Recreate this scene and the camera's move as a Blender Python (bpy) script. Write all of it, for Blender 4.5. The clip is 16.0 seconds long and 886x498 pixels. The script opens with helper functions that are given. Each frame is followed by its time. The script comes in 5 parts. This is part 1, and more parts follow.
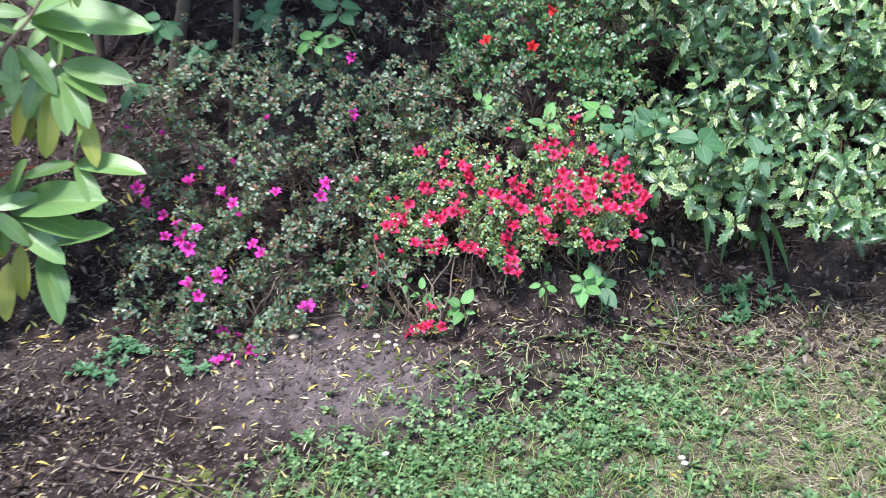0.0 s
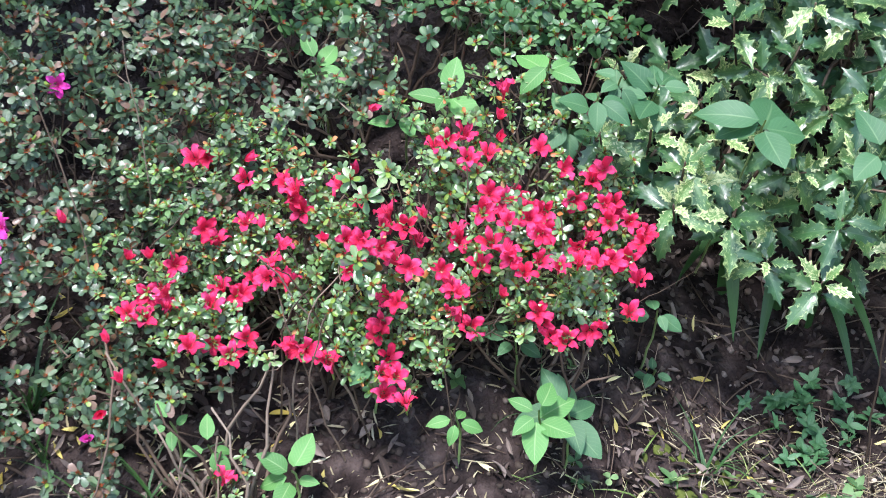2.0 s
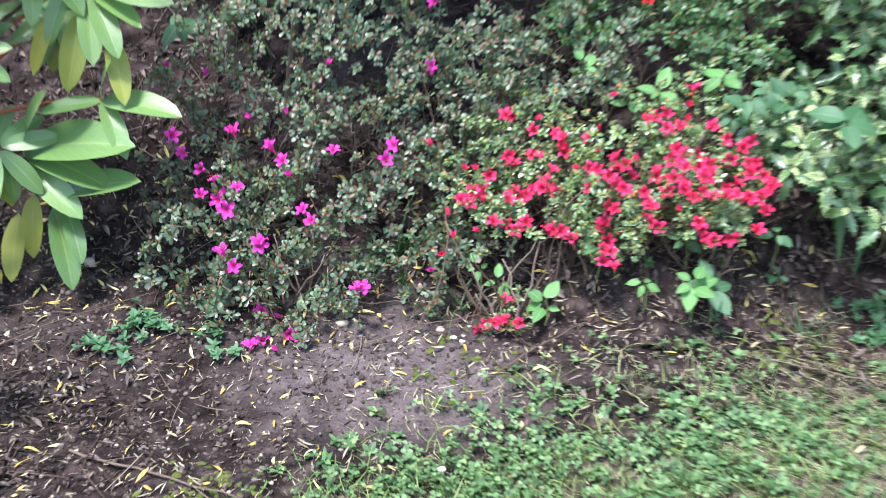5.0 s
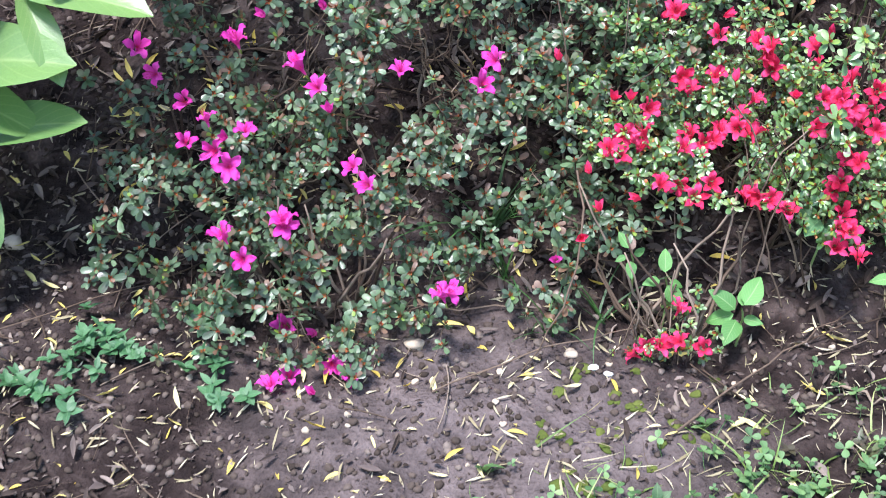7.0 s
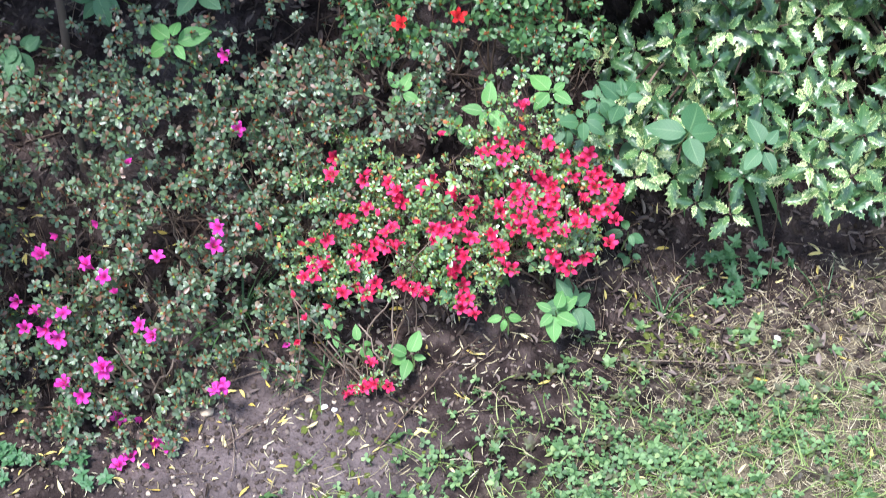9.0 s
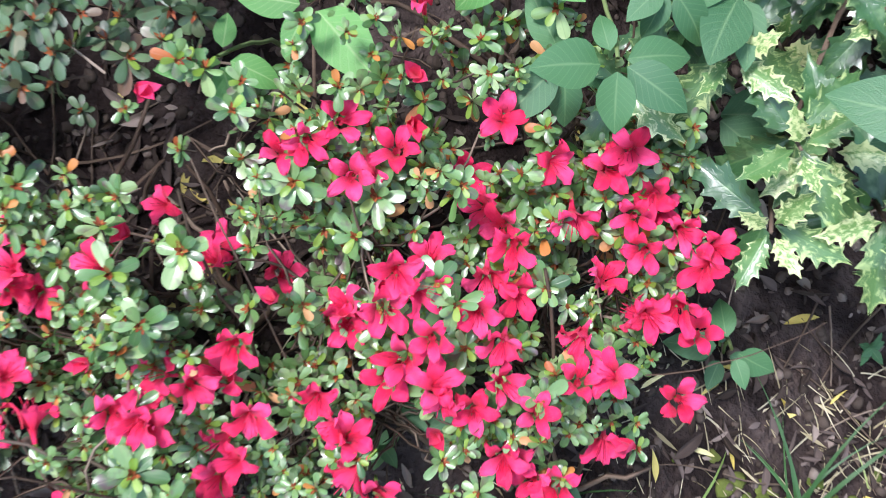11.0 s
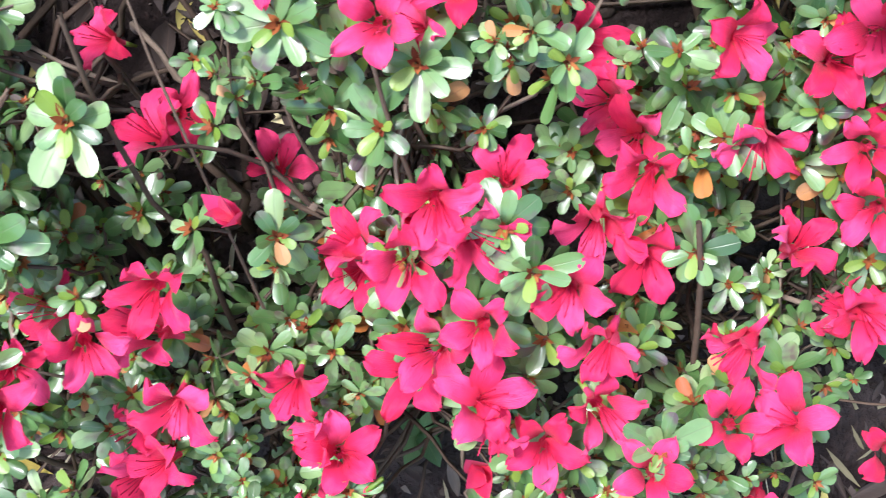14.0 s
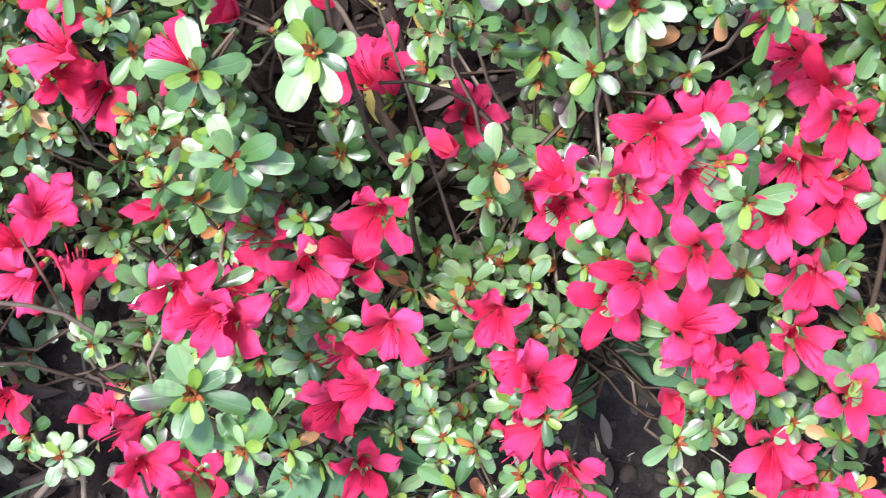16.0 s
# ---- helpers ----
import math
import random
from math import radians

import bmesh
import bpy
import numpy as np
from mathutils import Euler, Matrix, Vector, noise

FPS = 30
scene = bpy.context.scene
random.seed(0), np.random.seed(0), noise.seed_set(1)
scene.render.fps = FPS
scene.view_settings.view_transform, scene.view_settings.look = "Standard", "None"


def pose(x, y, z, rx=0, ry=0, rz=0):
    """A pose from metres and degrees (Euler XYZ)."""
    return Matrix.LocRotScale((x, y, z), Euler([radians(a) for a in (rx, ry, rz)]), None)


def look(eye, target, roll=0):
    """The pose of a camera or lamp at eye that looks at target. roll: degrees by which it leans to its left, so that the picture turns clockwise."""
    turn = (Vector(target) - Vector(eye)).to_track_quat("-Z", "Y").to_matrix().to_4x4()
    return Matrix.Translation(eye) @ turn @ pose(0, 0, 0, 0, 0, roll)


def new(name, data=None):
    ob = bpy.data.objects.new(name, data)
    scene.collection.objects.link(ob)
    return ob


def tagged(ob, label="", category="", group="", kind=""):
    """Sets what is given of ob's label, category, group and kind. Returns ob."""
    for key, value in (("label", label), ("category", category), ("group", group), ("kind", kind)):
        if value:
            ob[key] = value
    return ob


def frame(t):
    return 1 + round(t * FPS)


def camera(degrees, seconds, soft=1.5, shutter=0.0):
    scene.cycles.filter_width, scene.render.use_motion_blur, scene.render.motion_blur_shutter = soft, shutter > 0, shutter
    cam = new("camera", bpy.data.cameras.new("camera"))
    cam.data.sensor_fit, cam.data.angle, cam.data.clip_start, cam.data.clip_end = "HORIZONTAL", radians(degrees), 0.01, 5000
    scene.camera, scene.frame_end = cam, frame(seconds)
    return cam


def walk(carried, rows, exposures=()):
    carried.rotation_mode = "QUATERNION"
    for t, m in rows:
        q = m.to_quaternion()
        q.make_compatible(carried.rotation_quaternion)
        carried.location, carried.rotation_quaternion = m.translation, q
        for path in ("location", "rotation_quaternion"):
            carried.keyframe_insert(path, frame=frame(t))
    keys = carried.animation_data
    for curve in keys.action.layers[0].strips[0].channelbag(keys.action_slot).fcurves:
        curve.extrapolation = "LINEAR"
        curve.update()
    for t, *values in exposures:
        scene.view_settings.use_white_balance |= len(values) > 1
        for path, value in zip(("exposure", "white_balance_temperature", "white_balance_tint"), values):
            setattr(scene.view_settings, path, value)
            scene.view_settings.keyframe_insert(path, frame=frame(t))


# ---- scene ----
cam = camera(36.0, 16.0, 1.0, 0.3)
PATH = [
    (0, (0.439, -0.786, 1.569), (0.215, 1.034, 0.771), -2.5),
    (0.5, (0.383, -0.266, 1.352), (0.215, 1.556, 0.544), -2.5),
    (1, (0.318, 0.108, 1.206), (0.239, 1.94, 0.409), -2.1),
    (1.5, (0.277, 0.514, 1.057), (0.268, 2.357, 0.281), -1.4),
    (2, (0.263, 0.744, 0.971), (0.314, 2.6, 0.226), -0.9),
    (2.5, (0.261, 0.822, 0.945), (0.332, 2.677, 0.199), -0.8),
    (3, (0.258, 0.826, 0.941), (0.333, 2.68, 0.195), -0.4),
    (3.5, (0.265, 0.59, 1.025), (0.319, 2.447, 0.284), -0.6),
    (4, (0.391, -0.459, 1.381), (0.291, 1.407, 0.668), -1.7),
    (4.5, (0.532, -1.299, 1.548), (0.289, 0.566, 0.869), -1.2),
    (5, (0.351, -0.351, 1.284), (0.03, 1.468, 0.517), 0.3),
    (5.2, (0.26, -0.057, 1.179), (-0.074, 1.748, 0.385), 0.8),
    (7.3, (-0.03, 0.696, 0.985), (-0.288, 2.457, 0.072), 0.5),
    (7.5, (0.034, 0.762, 1.014), (-0.275, 2.513, 0.098), -0.5),
    (8, (0.339, 0.715, 1.248), (-0.108, 2.385, 0.242), -4.6),
    (8.5, (0.353, 0.2, 1.795), (0.153, 1.825, 0.647), -5.2),
    (9, (0.27, 0.235, 2.015), (0.222, 1.756, 0.717), -6.8),
    (9.5, (0.425, 0.722, 1.724), (0.31, 2.151, 0.329), -8.1),
    (10, (0.444, 1.179, 1.412), (0.298, 2.495, -0.087), -9.0),
    (10.2, (0.411, 1.343, 1.331), (0.33, 2.639, -0.19), -8.0),
    (12.3, (0.483, 1.964, 0.822), (0.217, 3.081, -0.816), -11.2),
    (12.5, (0.48, 1.98, 0.81), (0.192, 3.089, -0.829), -11.8),
    (13, (0.476, 2.0, 0.797), (0.168, 3.084, -0.856), -11.7),
    (13.5, (0.459, 2.001, 0.797), (0.149, 3.049, -0.878), -11.3),
    (14, (0.438, 1.994, 0.804), (0.105, 3.033, -0.872), -11.5),
    (14.5, (0.419, 1.982, 0.812), (0.069, 3.034, -0.853), -11.3),
    (15, (0.41, 1.971, 0.817), (0.051, 3.036, -0.838), -11.3),
    (15.5, (0.399, 1.955, 0.817), (0.029, 3.019, -0.835), -11.5),
    (16, (0.384, 1.941, 0.817), (-0.007, 2.999, -0.835), -12.1),
]
WHITE_BALANCE = (6200, 13)
EXPOSURES = [(t, stops, *WHITE_BALANCE) for t, stops in ((0, 1.3), (1, 1.38), (3, 1.34), (5, 1.52), (8, 1.44), (10, 1.36), (12.5, 1.04), (14, 1.42), (16, 1.46))]
walk(cam, [(t, look(eye, target, roll)) for t, eye, target, roll in PATH], EXPOSURES)

# ---------------------------------------------------------------- light
SUN_HEIGHT, SUN_TURN = radians(66), radians(205)
world = bpy.data.worlds.new("sky")
scene.world = world
world.use_nodes = True
sky = world.node_tree.nodes.new("ShaderNodeTexSky")
sky.sky_type, sky.sun_disc = "NISHITA", False
sky.sun_elevation, sky.sun_rotation, sky.dust_density = SUN_HEIGHT, SUN_TURN, 1.0
world.node_tree.links.new(sky.outputs[0], world.node_tree.nodes["Background"].inputs[0])
world.node_tree.nodes["Background"].inputs[1].default_value = 0.155
sun = new("sun", bpy.data.lights.new("sun", "SUN"))
sun.data.energy, sun.data.angle, sun.data.color = 3.0, radians(12), (1.0, 0.97, 1.0)
sun.matrix_world = look((0, 0, 0), (-math.sin(SUN_TURN) * math.cos(SUN_HEIGHT), -math.cos(SUN_TURN) * math.cos(SUN_HEIGHT), -math.sin(SUN_HEIGHT)))

rng = np.random.default_rng(7)


# ---------------------------------------------------------------- materials
def node_material(name):
    m = bpy.data.materials.new(name)
    m.use_nodes = True
    return m, m.node_tree.nodes, m.node_tree.links


def variation(nodes, links):
    """A number from 0 to 1 that differs from piece to piece."""
    info, geo, add = nodes.new("ShaderNodeObjectInfo"), nodes.new("ShaderNodeNewGeometry"), nodes.new("ShaderNodeMath")
    add.operation = "ADD"
    links.new(info.outputs["Random"], add.inputs[0])
    links.new(geo.outputs["Random Per Island"], add.inputs[1])
    wrap = nodes.new("ShaderNodeMath")
    wrap.operation = "FRACT"
    links.new(add.outputs[0], wrap.inputs[0])
    return wrap.outputs[0]


def noise_of(nodes, links, scale, detail=3.0, coords="Object"):
    co, tex = nodes.new("ShaderNodeTexCoord"), nodes.new("ShaderNodeTexNoise")
    tex.inputs["Scale"].default_value, tex.inputs["Detail"].default_value = scale, detail
    links.new(co.outputs[coords], tex.inputs["Vector"])
    return tex.outputs[0]


def ramp(nodes, links, source, stops):
    r = nodes.new("ShaderNodeValToRGB")
    while len(r.color_ramp.elements) < len(stops):
        r.color_ramp.elements.new(0.5)
    for e, (at, c) in zip(r.color_ramp.elements, stops):
        e.position, e.color = at, (*c, 1)
    links.new(source, r.inputs[0])
    return r.outputs[0]


def mix(nodes, links, fac, a, b, blend="MIX"):
    n = nodes.new("ShaderNodeMix")
    n.data_type, n.blend_type = "RGBA", blend
    for value, socket in ((fac, n.inputs[0]), (a, n.inputs[6]), (b, n.inputs[7])):
        if isinstance(value, (int, float)):
            socket.default_value = value
        elif isinstance(value, tuple):
            socket.default_value = (*value, 1)
        else:
            links.new(value, socket)
    return n.outputs[2]


def number(nodes, links, op, a, b=0.0, clamp=False):
    n = nodes.new("ShaderNodeMath")
    n.operation, n.use_clamp = op, clamp
    for value, socket in ((a, n.inputs[0]), (b, n.inputs[1])):
        if isinstance(value, (int, float)):
            socket.default_value = value
        else:
            links.new(value, socket)
    return n.outputs[0]


def uv_parts(nodes, links):
    uv, sep = nodes.new("ShaderNodeUVMap"), nodes.new("ShaderNodeSeparateXYZ")
    links.new(uv.outputs[0], sep.inputs[0])
    return sep.outputs[0], sep.outputs[1]


def leaf_material(name, stops, gloss=0.4, thin=0.25, vein=(0.3, 0.4, 0.15), vein_strength=0.35, edge=None, blotch=None, bump=0.25, coat=0.0, ribs=0.35):
    """A leaf: colour by piece, a midrib and side veins along its length, mottling, gloss and light shining through."""
    m, nodes, links = node_material(name)
    bsdf = nodes["Principled BSDF"]
    u, v = uv_parts(nodes, links)
    colour = ramp(nodes, links, variation(nodes, links), stops)
    fine = noise_of(nodes, links, 90.0, 4.0)
    colour = mix(nodes, links, 0.35, colour, mix(nodes, links, fine, (0.45, 0.45, 0.4), (1.5, 1.5, 1.4)), "MULTIPLY")
    away = number(nodes, links, "ABSOLUTE", number(nodes, links, "SUBTRACT", v, 0.5))
    rib = number(nodes, links, "SUBTRACT", 1.0, number(nodes, links, "MULTIPLY", away, 22.0), True)
    slant = number(nodes, links, "SUBTRACT", number(nodes, links, "MULTIPLY", u, 9.0), number(nodes, links, "MULTIPLY", away, 5.0))
    side = number(nodes, links, "ABSOLUTE", number(nodes, links, "SUBTRACT", number(nodes, links, "FRACT", slant), 0.5))
    side = number(nodes, links, "MULTIPLY", number(nodes, links, "SUBTRACT", 1.0, number(nodes, links, "MULTIPLY", side, 9.0), True), ribs)
    veins = number(nodes, links, "MAXIMUM", rib, side)
    if edge:
        cream, low, high = edge
        place = nodes.new("ShaderNodeCombineXYZ")
        links.new(number(nodes, links, "MULTIPLY", u, 7.0), place.inputs[0]), links.new(number(nodes, links, "MULTIPLY", v, 5.0), place.inputs[1])
        links.new(number(nodes, links, "MULTIPLY", variation(nodes, links), 60.0), place.inputs[2])
        tex = nodes.new("ShaderNodeTexNoise")
        tex.inputs["Scale"].default_value, tex.inputs["Detail"].default_value, tex.inputs["Roughness"].default_value = 1.4, 4.0, 0.6
        links.new(place.outputs[0], tex.inputs["Vector"])
        streak = number(nodes, links, "ADD", number(nodes, links, "MULTIPLY", away, 0.34), tex.outputs[0])
        per_leaf = number(nodes, links, "MULTIPLY", number(nodes, links, "SUBTRACT", variation(nodes, links), 0.5), 0.22)
        streak = number(nodes, links, "ADD", streak, per_leaf)
        span = nodes.new("ShaderNodeMapRange")
        span.inputs["From Min"].default_value, span.inputs["From Max"].default_value = low, high
        links.new(streak, span.inputs["Value"])
        colour = mix(nodes, links, span.outputs[0], colour, cream)
    if blotch:
        spot, amount = blotch
        spots = noise_of(nodes, links, 85.0, 2.0)
        spots = ramp(nodes, links, spots, [(0.0, (0, 0, 0)), (0.56, (0, 0, 0)), (0.72, (amount,) * 3)])
        colour = mix(nodes, links, spots, colour, spot)
    colour = mix(nodes, links, number(nodes, links, "MULTIPLY", veins, vein_strength), colour, vein)
    links.new(colour, bsdf.inputs["Base Color"])
    bsdf.inputs["Roughness"].default_value = gloss
    bsdf.inputs["Specular IOR Level"].default_value = 0.7 if gloss < 0.6 else 0.2
    bsdf.inputs["Coat Weight"].default_value, bsdf.inputs["Coat Roughness"].default_value = coat, 0.18
    rough = number(nodes, links, "ADD", gloss - 0.1, number(nodes, links, "MULTIPLY", fine, 0.25))
    links.new(rough, bsdf.inputs["Roughness"])
    relief = nodes.new("ShaderNodeBump")
    relief.inputs["Strength"].default_value, relief.inputs["Distance"].default_value = bump, 0.002
    links.new(number(nodes, links, "SUBTRACT", fine, number(nodes, links, "MULTIPLY", veins, 0.6)), relief.inputs["Height"])
    links.new(relief.outputs[0], bsdf.inputs["Normal"])
    if thin:
        back, both = nodes.new("ShaderNodeBsdfTranslucent"), nodes.new("ShaderNodeMixShader")
        links.new(mix(nodes, links, 1.0, colour, (1.15, 1.12, 0.85), "MULTIPLY"), back.inputs[0])
        both.inputs[0].default_value = thin
        links.new(bsdf.outputs[0], both.inputs[1]), links.new(back.outputs[0], both.inputs[2])
        links.new(both.outputs[0], nodes["Material Output"].inputs[0])
    return m


def petal_material(name, stops, throat):
    """A petal: fine streaks along it, a darker throat, a little light shining through."""
    m, nodes, links = node_material(name)
    bsdf = nodes["Principled BSDF"]
    u, v = uv_parts(nodes, links)
    colour = ramp(nodes, links, variation(nodes, links), stops)
    wave = nodes.new("ShaderNodeTexNoise")
    join = nodes.new("ShaderNodeCombineXYZ")
    links.new(number(nodes, links, "MULTIPLY", u, 3.0), join.inputs[0]), links.new(number(nodes, links, "MULTIPLY", v, 26.0), join.inputs[1])
    wave.inputs["Scale"].default_value = 1.0
    links.new(join.outputs[0], wave.inputs["Vector"])
    colour = mix(nodes, links, 0.5, colour, mix(nodes, links, wave.outputs[0], (0.55, 0.35, 0.5), (1.4, 1.8, 1.5)), "MULTIPLY")
    deep = number(nodes, links, "SUBTRACT", 1.0, number(nodes, links, "MULTIPLY", u, 2.4), True)
    colour = mix(nodes, links, deep, colour, throat)
    links.new(colour, bsdf.inputs["Base Color"])
    bsdf.inputs["Roughness"].default_value = 0.55
    bsdf.inputs["Specular IOR Level"].default_value = 0.35
    bsdf.inputs["Sheen Weight"].default_value = 0.08
    relief = nodes.new("ShaderNodeBump")
    relief.inputs["Strength"].default_value, relief.inputs["Distance"].default_value = 0.55, 0.0015
    links.new(wave.outputs[0], relief.inputs["Height"])
    links.new(relief.outputs[0], bsdf.inputs["Normal"])
    back, both = nodes.new("ShaderNodeBsdfTranslucent"), nodes.new("ShaderNodeMixShader")
    links.new(colour, back.inputs[0])
    both.inputs[0].default_value = 0.3
    links.new(bsdf.outputs[0], both.inputs[1]), links.new(back.outputs[0], both.inputs[2])
    links.new(both.outputs[0], nodes["Material Output"].inputs[0])
    return m


def dull_material(name, stops, scale=60.0, rough=0.85, bump=0.5):
    """Bark, stone, dead leaves: colour by piece and by a two-scale mottling, matt."""
    m, nodes, links = node_material(name)
    bsdf = nodes["Principled BSDF"]
    colour = ramp(nodes, links, variation(nodes, links), stops)
    a, b = noise_of(nodes, links, scale, 5.0), noise_of(nodes, links, scale * 6, 3.0)
    both = number(nodes, links, "ADD", number(nodes, links, "MULTIPLY", a, 0.65), number(nodes, links, "MULTIPLY", b, 0.35))
    colour = mix(nodes, links, 0.75, colour, mix(nodes, links, both, (0.3, 0.3, 0.3), (1.65, 1.65, 1.65)), "MULTIPLY")
    links.new(colour, bsdf.inputs["Base Color"])
    bsdf.inputs["Roughness"].default_value = rough
    bsdf.inputs["Specular IOR Level"].default_value = 0.2
    relief = nodes.new("ShaderNodeBump")
    relief.inputs["Strength"].default_value, relief.inputs["Distance"].default_value = bump, 0.003
    links.new(both, relief.inputs["Height"])
    links.new(relief.outputs[0], bsdf.inputs["Normal"])
    return m


def ground_material():
    """Dark garden soil with pale dry patches and crumbs; towards the lawn a thatch of dead grass and moss."""
    m, nodes, links = node_material("garden soil")
    bsdf = nodes["Principled BSDF"]
    broad, middle, fine = noise_of(nodes, links, 3.2, 5.0), noise_of(nodes, links, 22.0, 6.0), noise_of(nodes, links, 160.0, 4.0)
    soil = ramp(nodes, links, middle, [(0.28, (0.008, 0.006, 0.0055)), (0.5, (0.028, 0.02, 0.018)), (0.72, (0.085, 0.064, 0.057))])
    dry = ramp(nodes, links, broad, [(0.56, (0, 0, 0)), (0.76, (0.35, 0.35, 0.35))])
    thatch = ramp(nodes, links, middle, [(0.3, (0.035, 0.03, 0.022)), (0.55, (0.12, 0.1, 0.07)), (0.75, (0.27, 0.23, 0.16))])
    co, sep = nodes.new("ShaderNodeTexCoord"), nodes.new("ShaderNodeSeparateXYZ")
    links.new(co.outputs["Object"], sep.inputs[0])
    off_x = number(nodes, links, "MULTIPLY", number(nodes, links, "ADD", sep.outputs[0], 0.16), 2.8)
    off_y = number(nodes, links, "MULTIPLY", number(nodes, links, "SUBTRACT", sep.outputs[1], 1.93), 4.5)
    far = number(nodes, links, "ADD", number(nodes, links, "MULTIPLY", off_x, off_x), number(nodes, links, "MULTIPLY", off_y, off_y))
    worn = number(nodes, links, "SUBTRACT", 1.1, far, True)
    dry = number(nodes, links, "ADD", dry, number(nodes, links, "MULTIPLY", worn, middle), True)
    soil = mix(nodes, links, dry, soil, (0.19, 0.155, 0.148))
    edge = number(nodes, links, "SUBTRACT", number(nodes, links, "MULTIPLY", sep.outputs[0], 0.62), sep.outputs[1])
    edge = number(nodes, links, "ADD", edge, number(nodes, links, "MULTIPLY", middle, 0.5))
    lawn = nodes.new("ShaderNodeMapRange")
    lawn.inputs["From Min"].default_value, lawn.inputs["From Max"].default_value = -1.5, -1.24
    links.new(edge, lawn.inputs["Value"])
    colour = mix(nodes, links, lawn.outputs[0], soil, thatch)
    colour = mix(nodes, links, 0.7, colour, mix(nodes, links, fine, (0.35, 0.35, 0.35), (1.6, 1.6, 1.6)), "MULTIPLY")
    links.new(colour, bsdf.inputs["Base Color"])
    bsdf.inputs["Roughness"].default_value = 0.95
    bsdf.inputs["Specular IOR Level"].default_value = 0.08
    relief = nodes.new("ShaderNodeBump")
    relief.inputs["Strength"].default_value, relief.inputs["Distance"].default_value = 1.0, 0.018
    links.new(number(nodes, links, "ADD", middle, number(nodes, links, "MULTIPLY", fine, 0.4)), relief.inputs["Height"])
    links.new(relief.outputs[0], bsdf.inputs["Normal"])
    return m


GROUND = ground_material()
AZALEA = leaf_material("azalea leaf", [(0.0, (0.045, 0.115, 0.03)), (0.4, (0.12, 0.25, 0.075)), (0.8, (0.22, 0.37, 0.145)), (1.0, (0.33, 0.45, 0.2))], 0.36, 0.3, (0.17, 0.22, 0.1), 0.4, None, ((0.11, 0.04, 0.07), 0.8), 0.22, 0.55, 0.0)
AZALEA_GREY = leaf_material("dull azalea leaf", [(0.0, (0.034, 0.066, 0.03)), (0.45, (0.066, 0.125, 0.056)), (0.86, (0.13, 0.21, 0.1)), (0.91, (0.15, 0.085, 0.05)), (1.0, (0.21, 0.12, 0.08))], 0.42, 0.18, (0.16, 0.22, 0.12), 0.3, None, ((0.1, 0.045, 0.045), 0.45), 0.25, 0.15)
AZALEA_FRESH = leaf_material("bright azalea leaf", [(0.0, (0.03, 0.09, 0.028)), (0.6, (0.065, 0.165, 0.052)), (1.0, (0.12, 0.25, 0.085))], 0.36, 0.2, (0.2, 0.32, 0.12), 0.3)
YOUNG = leaf_material("young azalea leaf", [(0.0, (0.17, 0.3, 0.04)), (1.0, (0.3, 0.44, 0.08))], 0.4, 0.35, (0.3, 0.4, 0.1), 0.3)
OLD = leaf_material("old azalea leaf", [(0.0, (0.36, 0.09, 0.02)), (0.5, (0.5, 0.2, 0.04)), (1.0, (0.5, 0.27, 0.12))], 0.5, 0.2, (0.3, 0.15, 0.1), 0.3)
BUD = dull_material("bud scales", [(0.0, (0.16, 0.03, 0.015)), (1.0, (0.3, 0.1, 0.03))], 300.0, 0.6, 0.2)
CRIMSON = petal_material("crimson petal", [(0.0, (0.83, 0.018, 0.095)), (0.5, (0.92, 0.034, 0.155)), (1.0, (0.94, 0.07, 0.235))], (0.58, 0.006, 0.04))
MAGENTA = petal_material("magenta petal", [(0.0, (0.72, 0.03, 0.36)), (1.0, (0.85, 0.08, 0.52))], (0.5, 0.01, 0.2))
SCARLET = petal_material("scarlet petal", [(0.0, (0.6, 0.01, 0.012)), (1.0, (0.7, 0.02, 0.025))], (0.4, 0.004, 0.004))
STAMEN = dull_material("stamen", [(0.0, (0.5, 0.012, 0.05)), (1.0, (0.62, 0.03, 0.1))], 300.0, 0.5, 0.0)
HOLLY = leaf_material("variegated spiny leaf", [(0.0, (0.022, 0.072, 0.024)), (0.5, (0.044, 0.125, 0.038)), (1.0, (0.09, 0.19, 0.06))], 0.36, 0.15, (0.16, 0.28, 0.1), 0.25, ((0.4, 0.5, 0.2), 0.69, 0.8), ((0.17, 0.28, 0.12), 0.6), 0.3, 0.45)
HOLLY_NEW = leaf_material("cream spiny leaf", [(0.0, (0.08, 0.19, 0.05)), (1.0, (0.16, 0.3, 0.08))], 0.38, 0.2, (0.4, 0.45, 0.2), 0.25, ((0.64, 0.69, 0.34), 0.57, 0.7), ((0.24, 0.36, 0.13), 0.5), 0.3, 0.4)
RHODO = leaf_material("rhododendron leaf", [(0.0, (0.1, 0.2, 0.05)), (0.6, (0.17, 0.31, 0.085)), (1.0, (0.22, 0.36, 0.12))], 0.38, 0.22, (0.36, 0.46, 0.18), 0.4, None, None, 0.25, 0.3)
RHODO_OLD = leaf_material("yellowing rhododendron leaf", [(0.0, (0.24, 0.31, 0.05)), (0.7, (0.36, 0.38, 0.06)), (1.0, (0.5, 0.42, 0.06))], 0.42, 0.3, (0.45, 0.45, 0.15), 0.5)
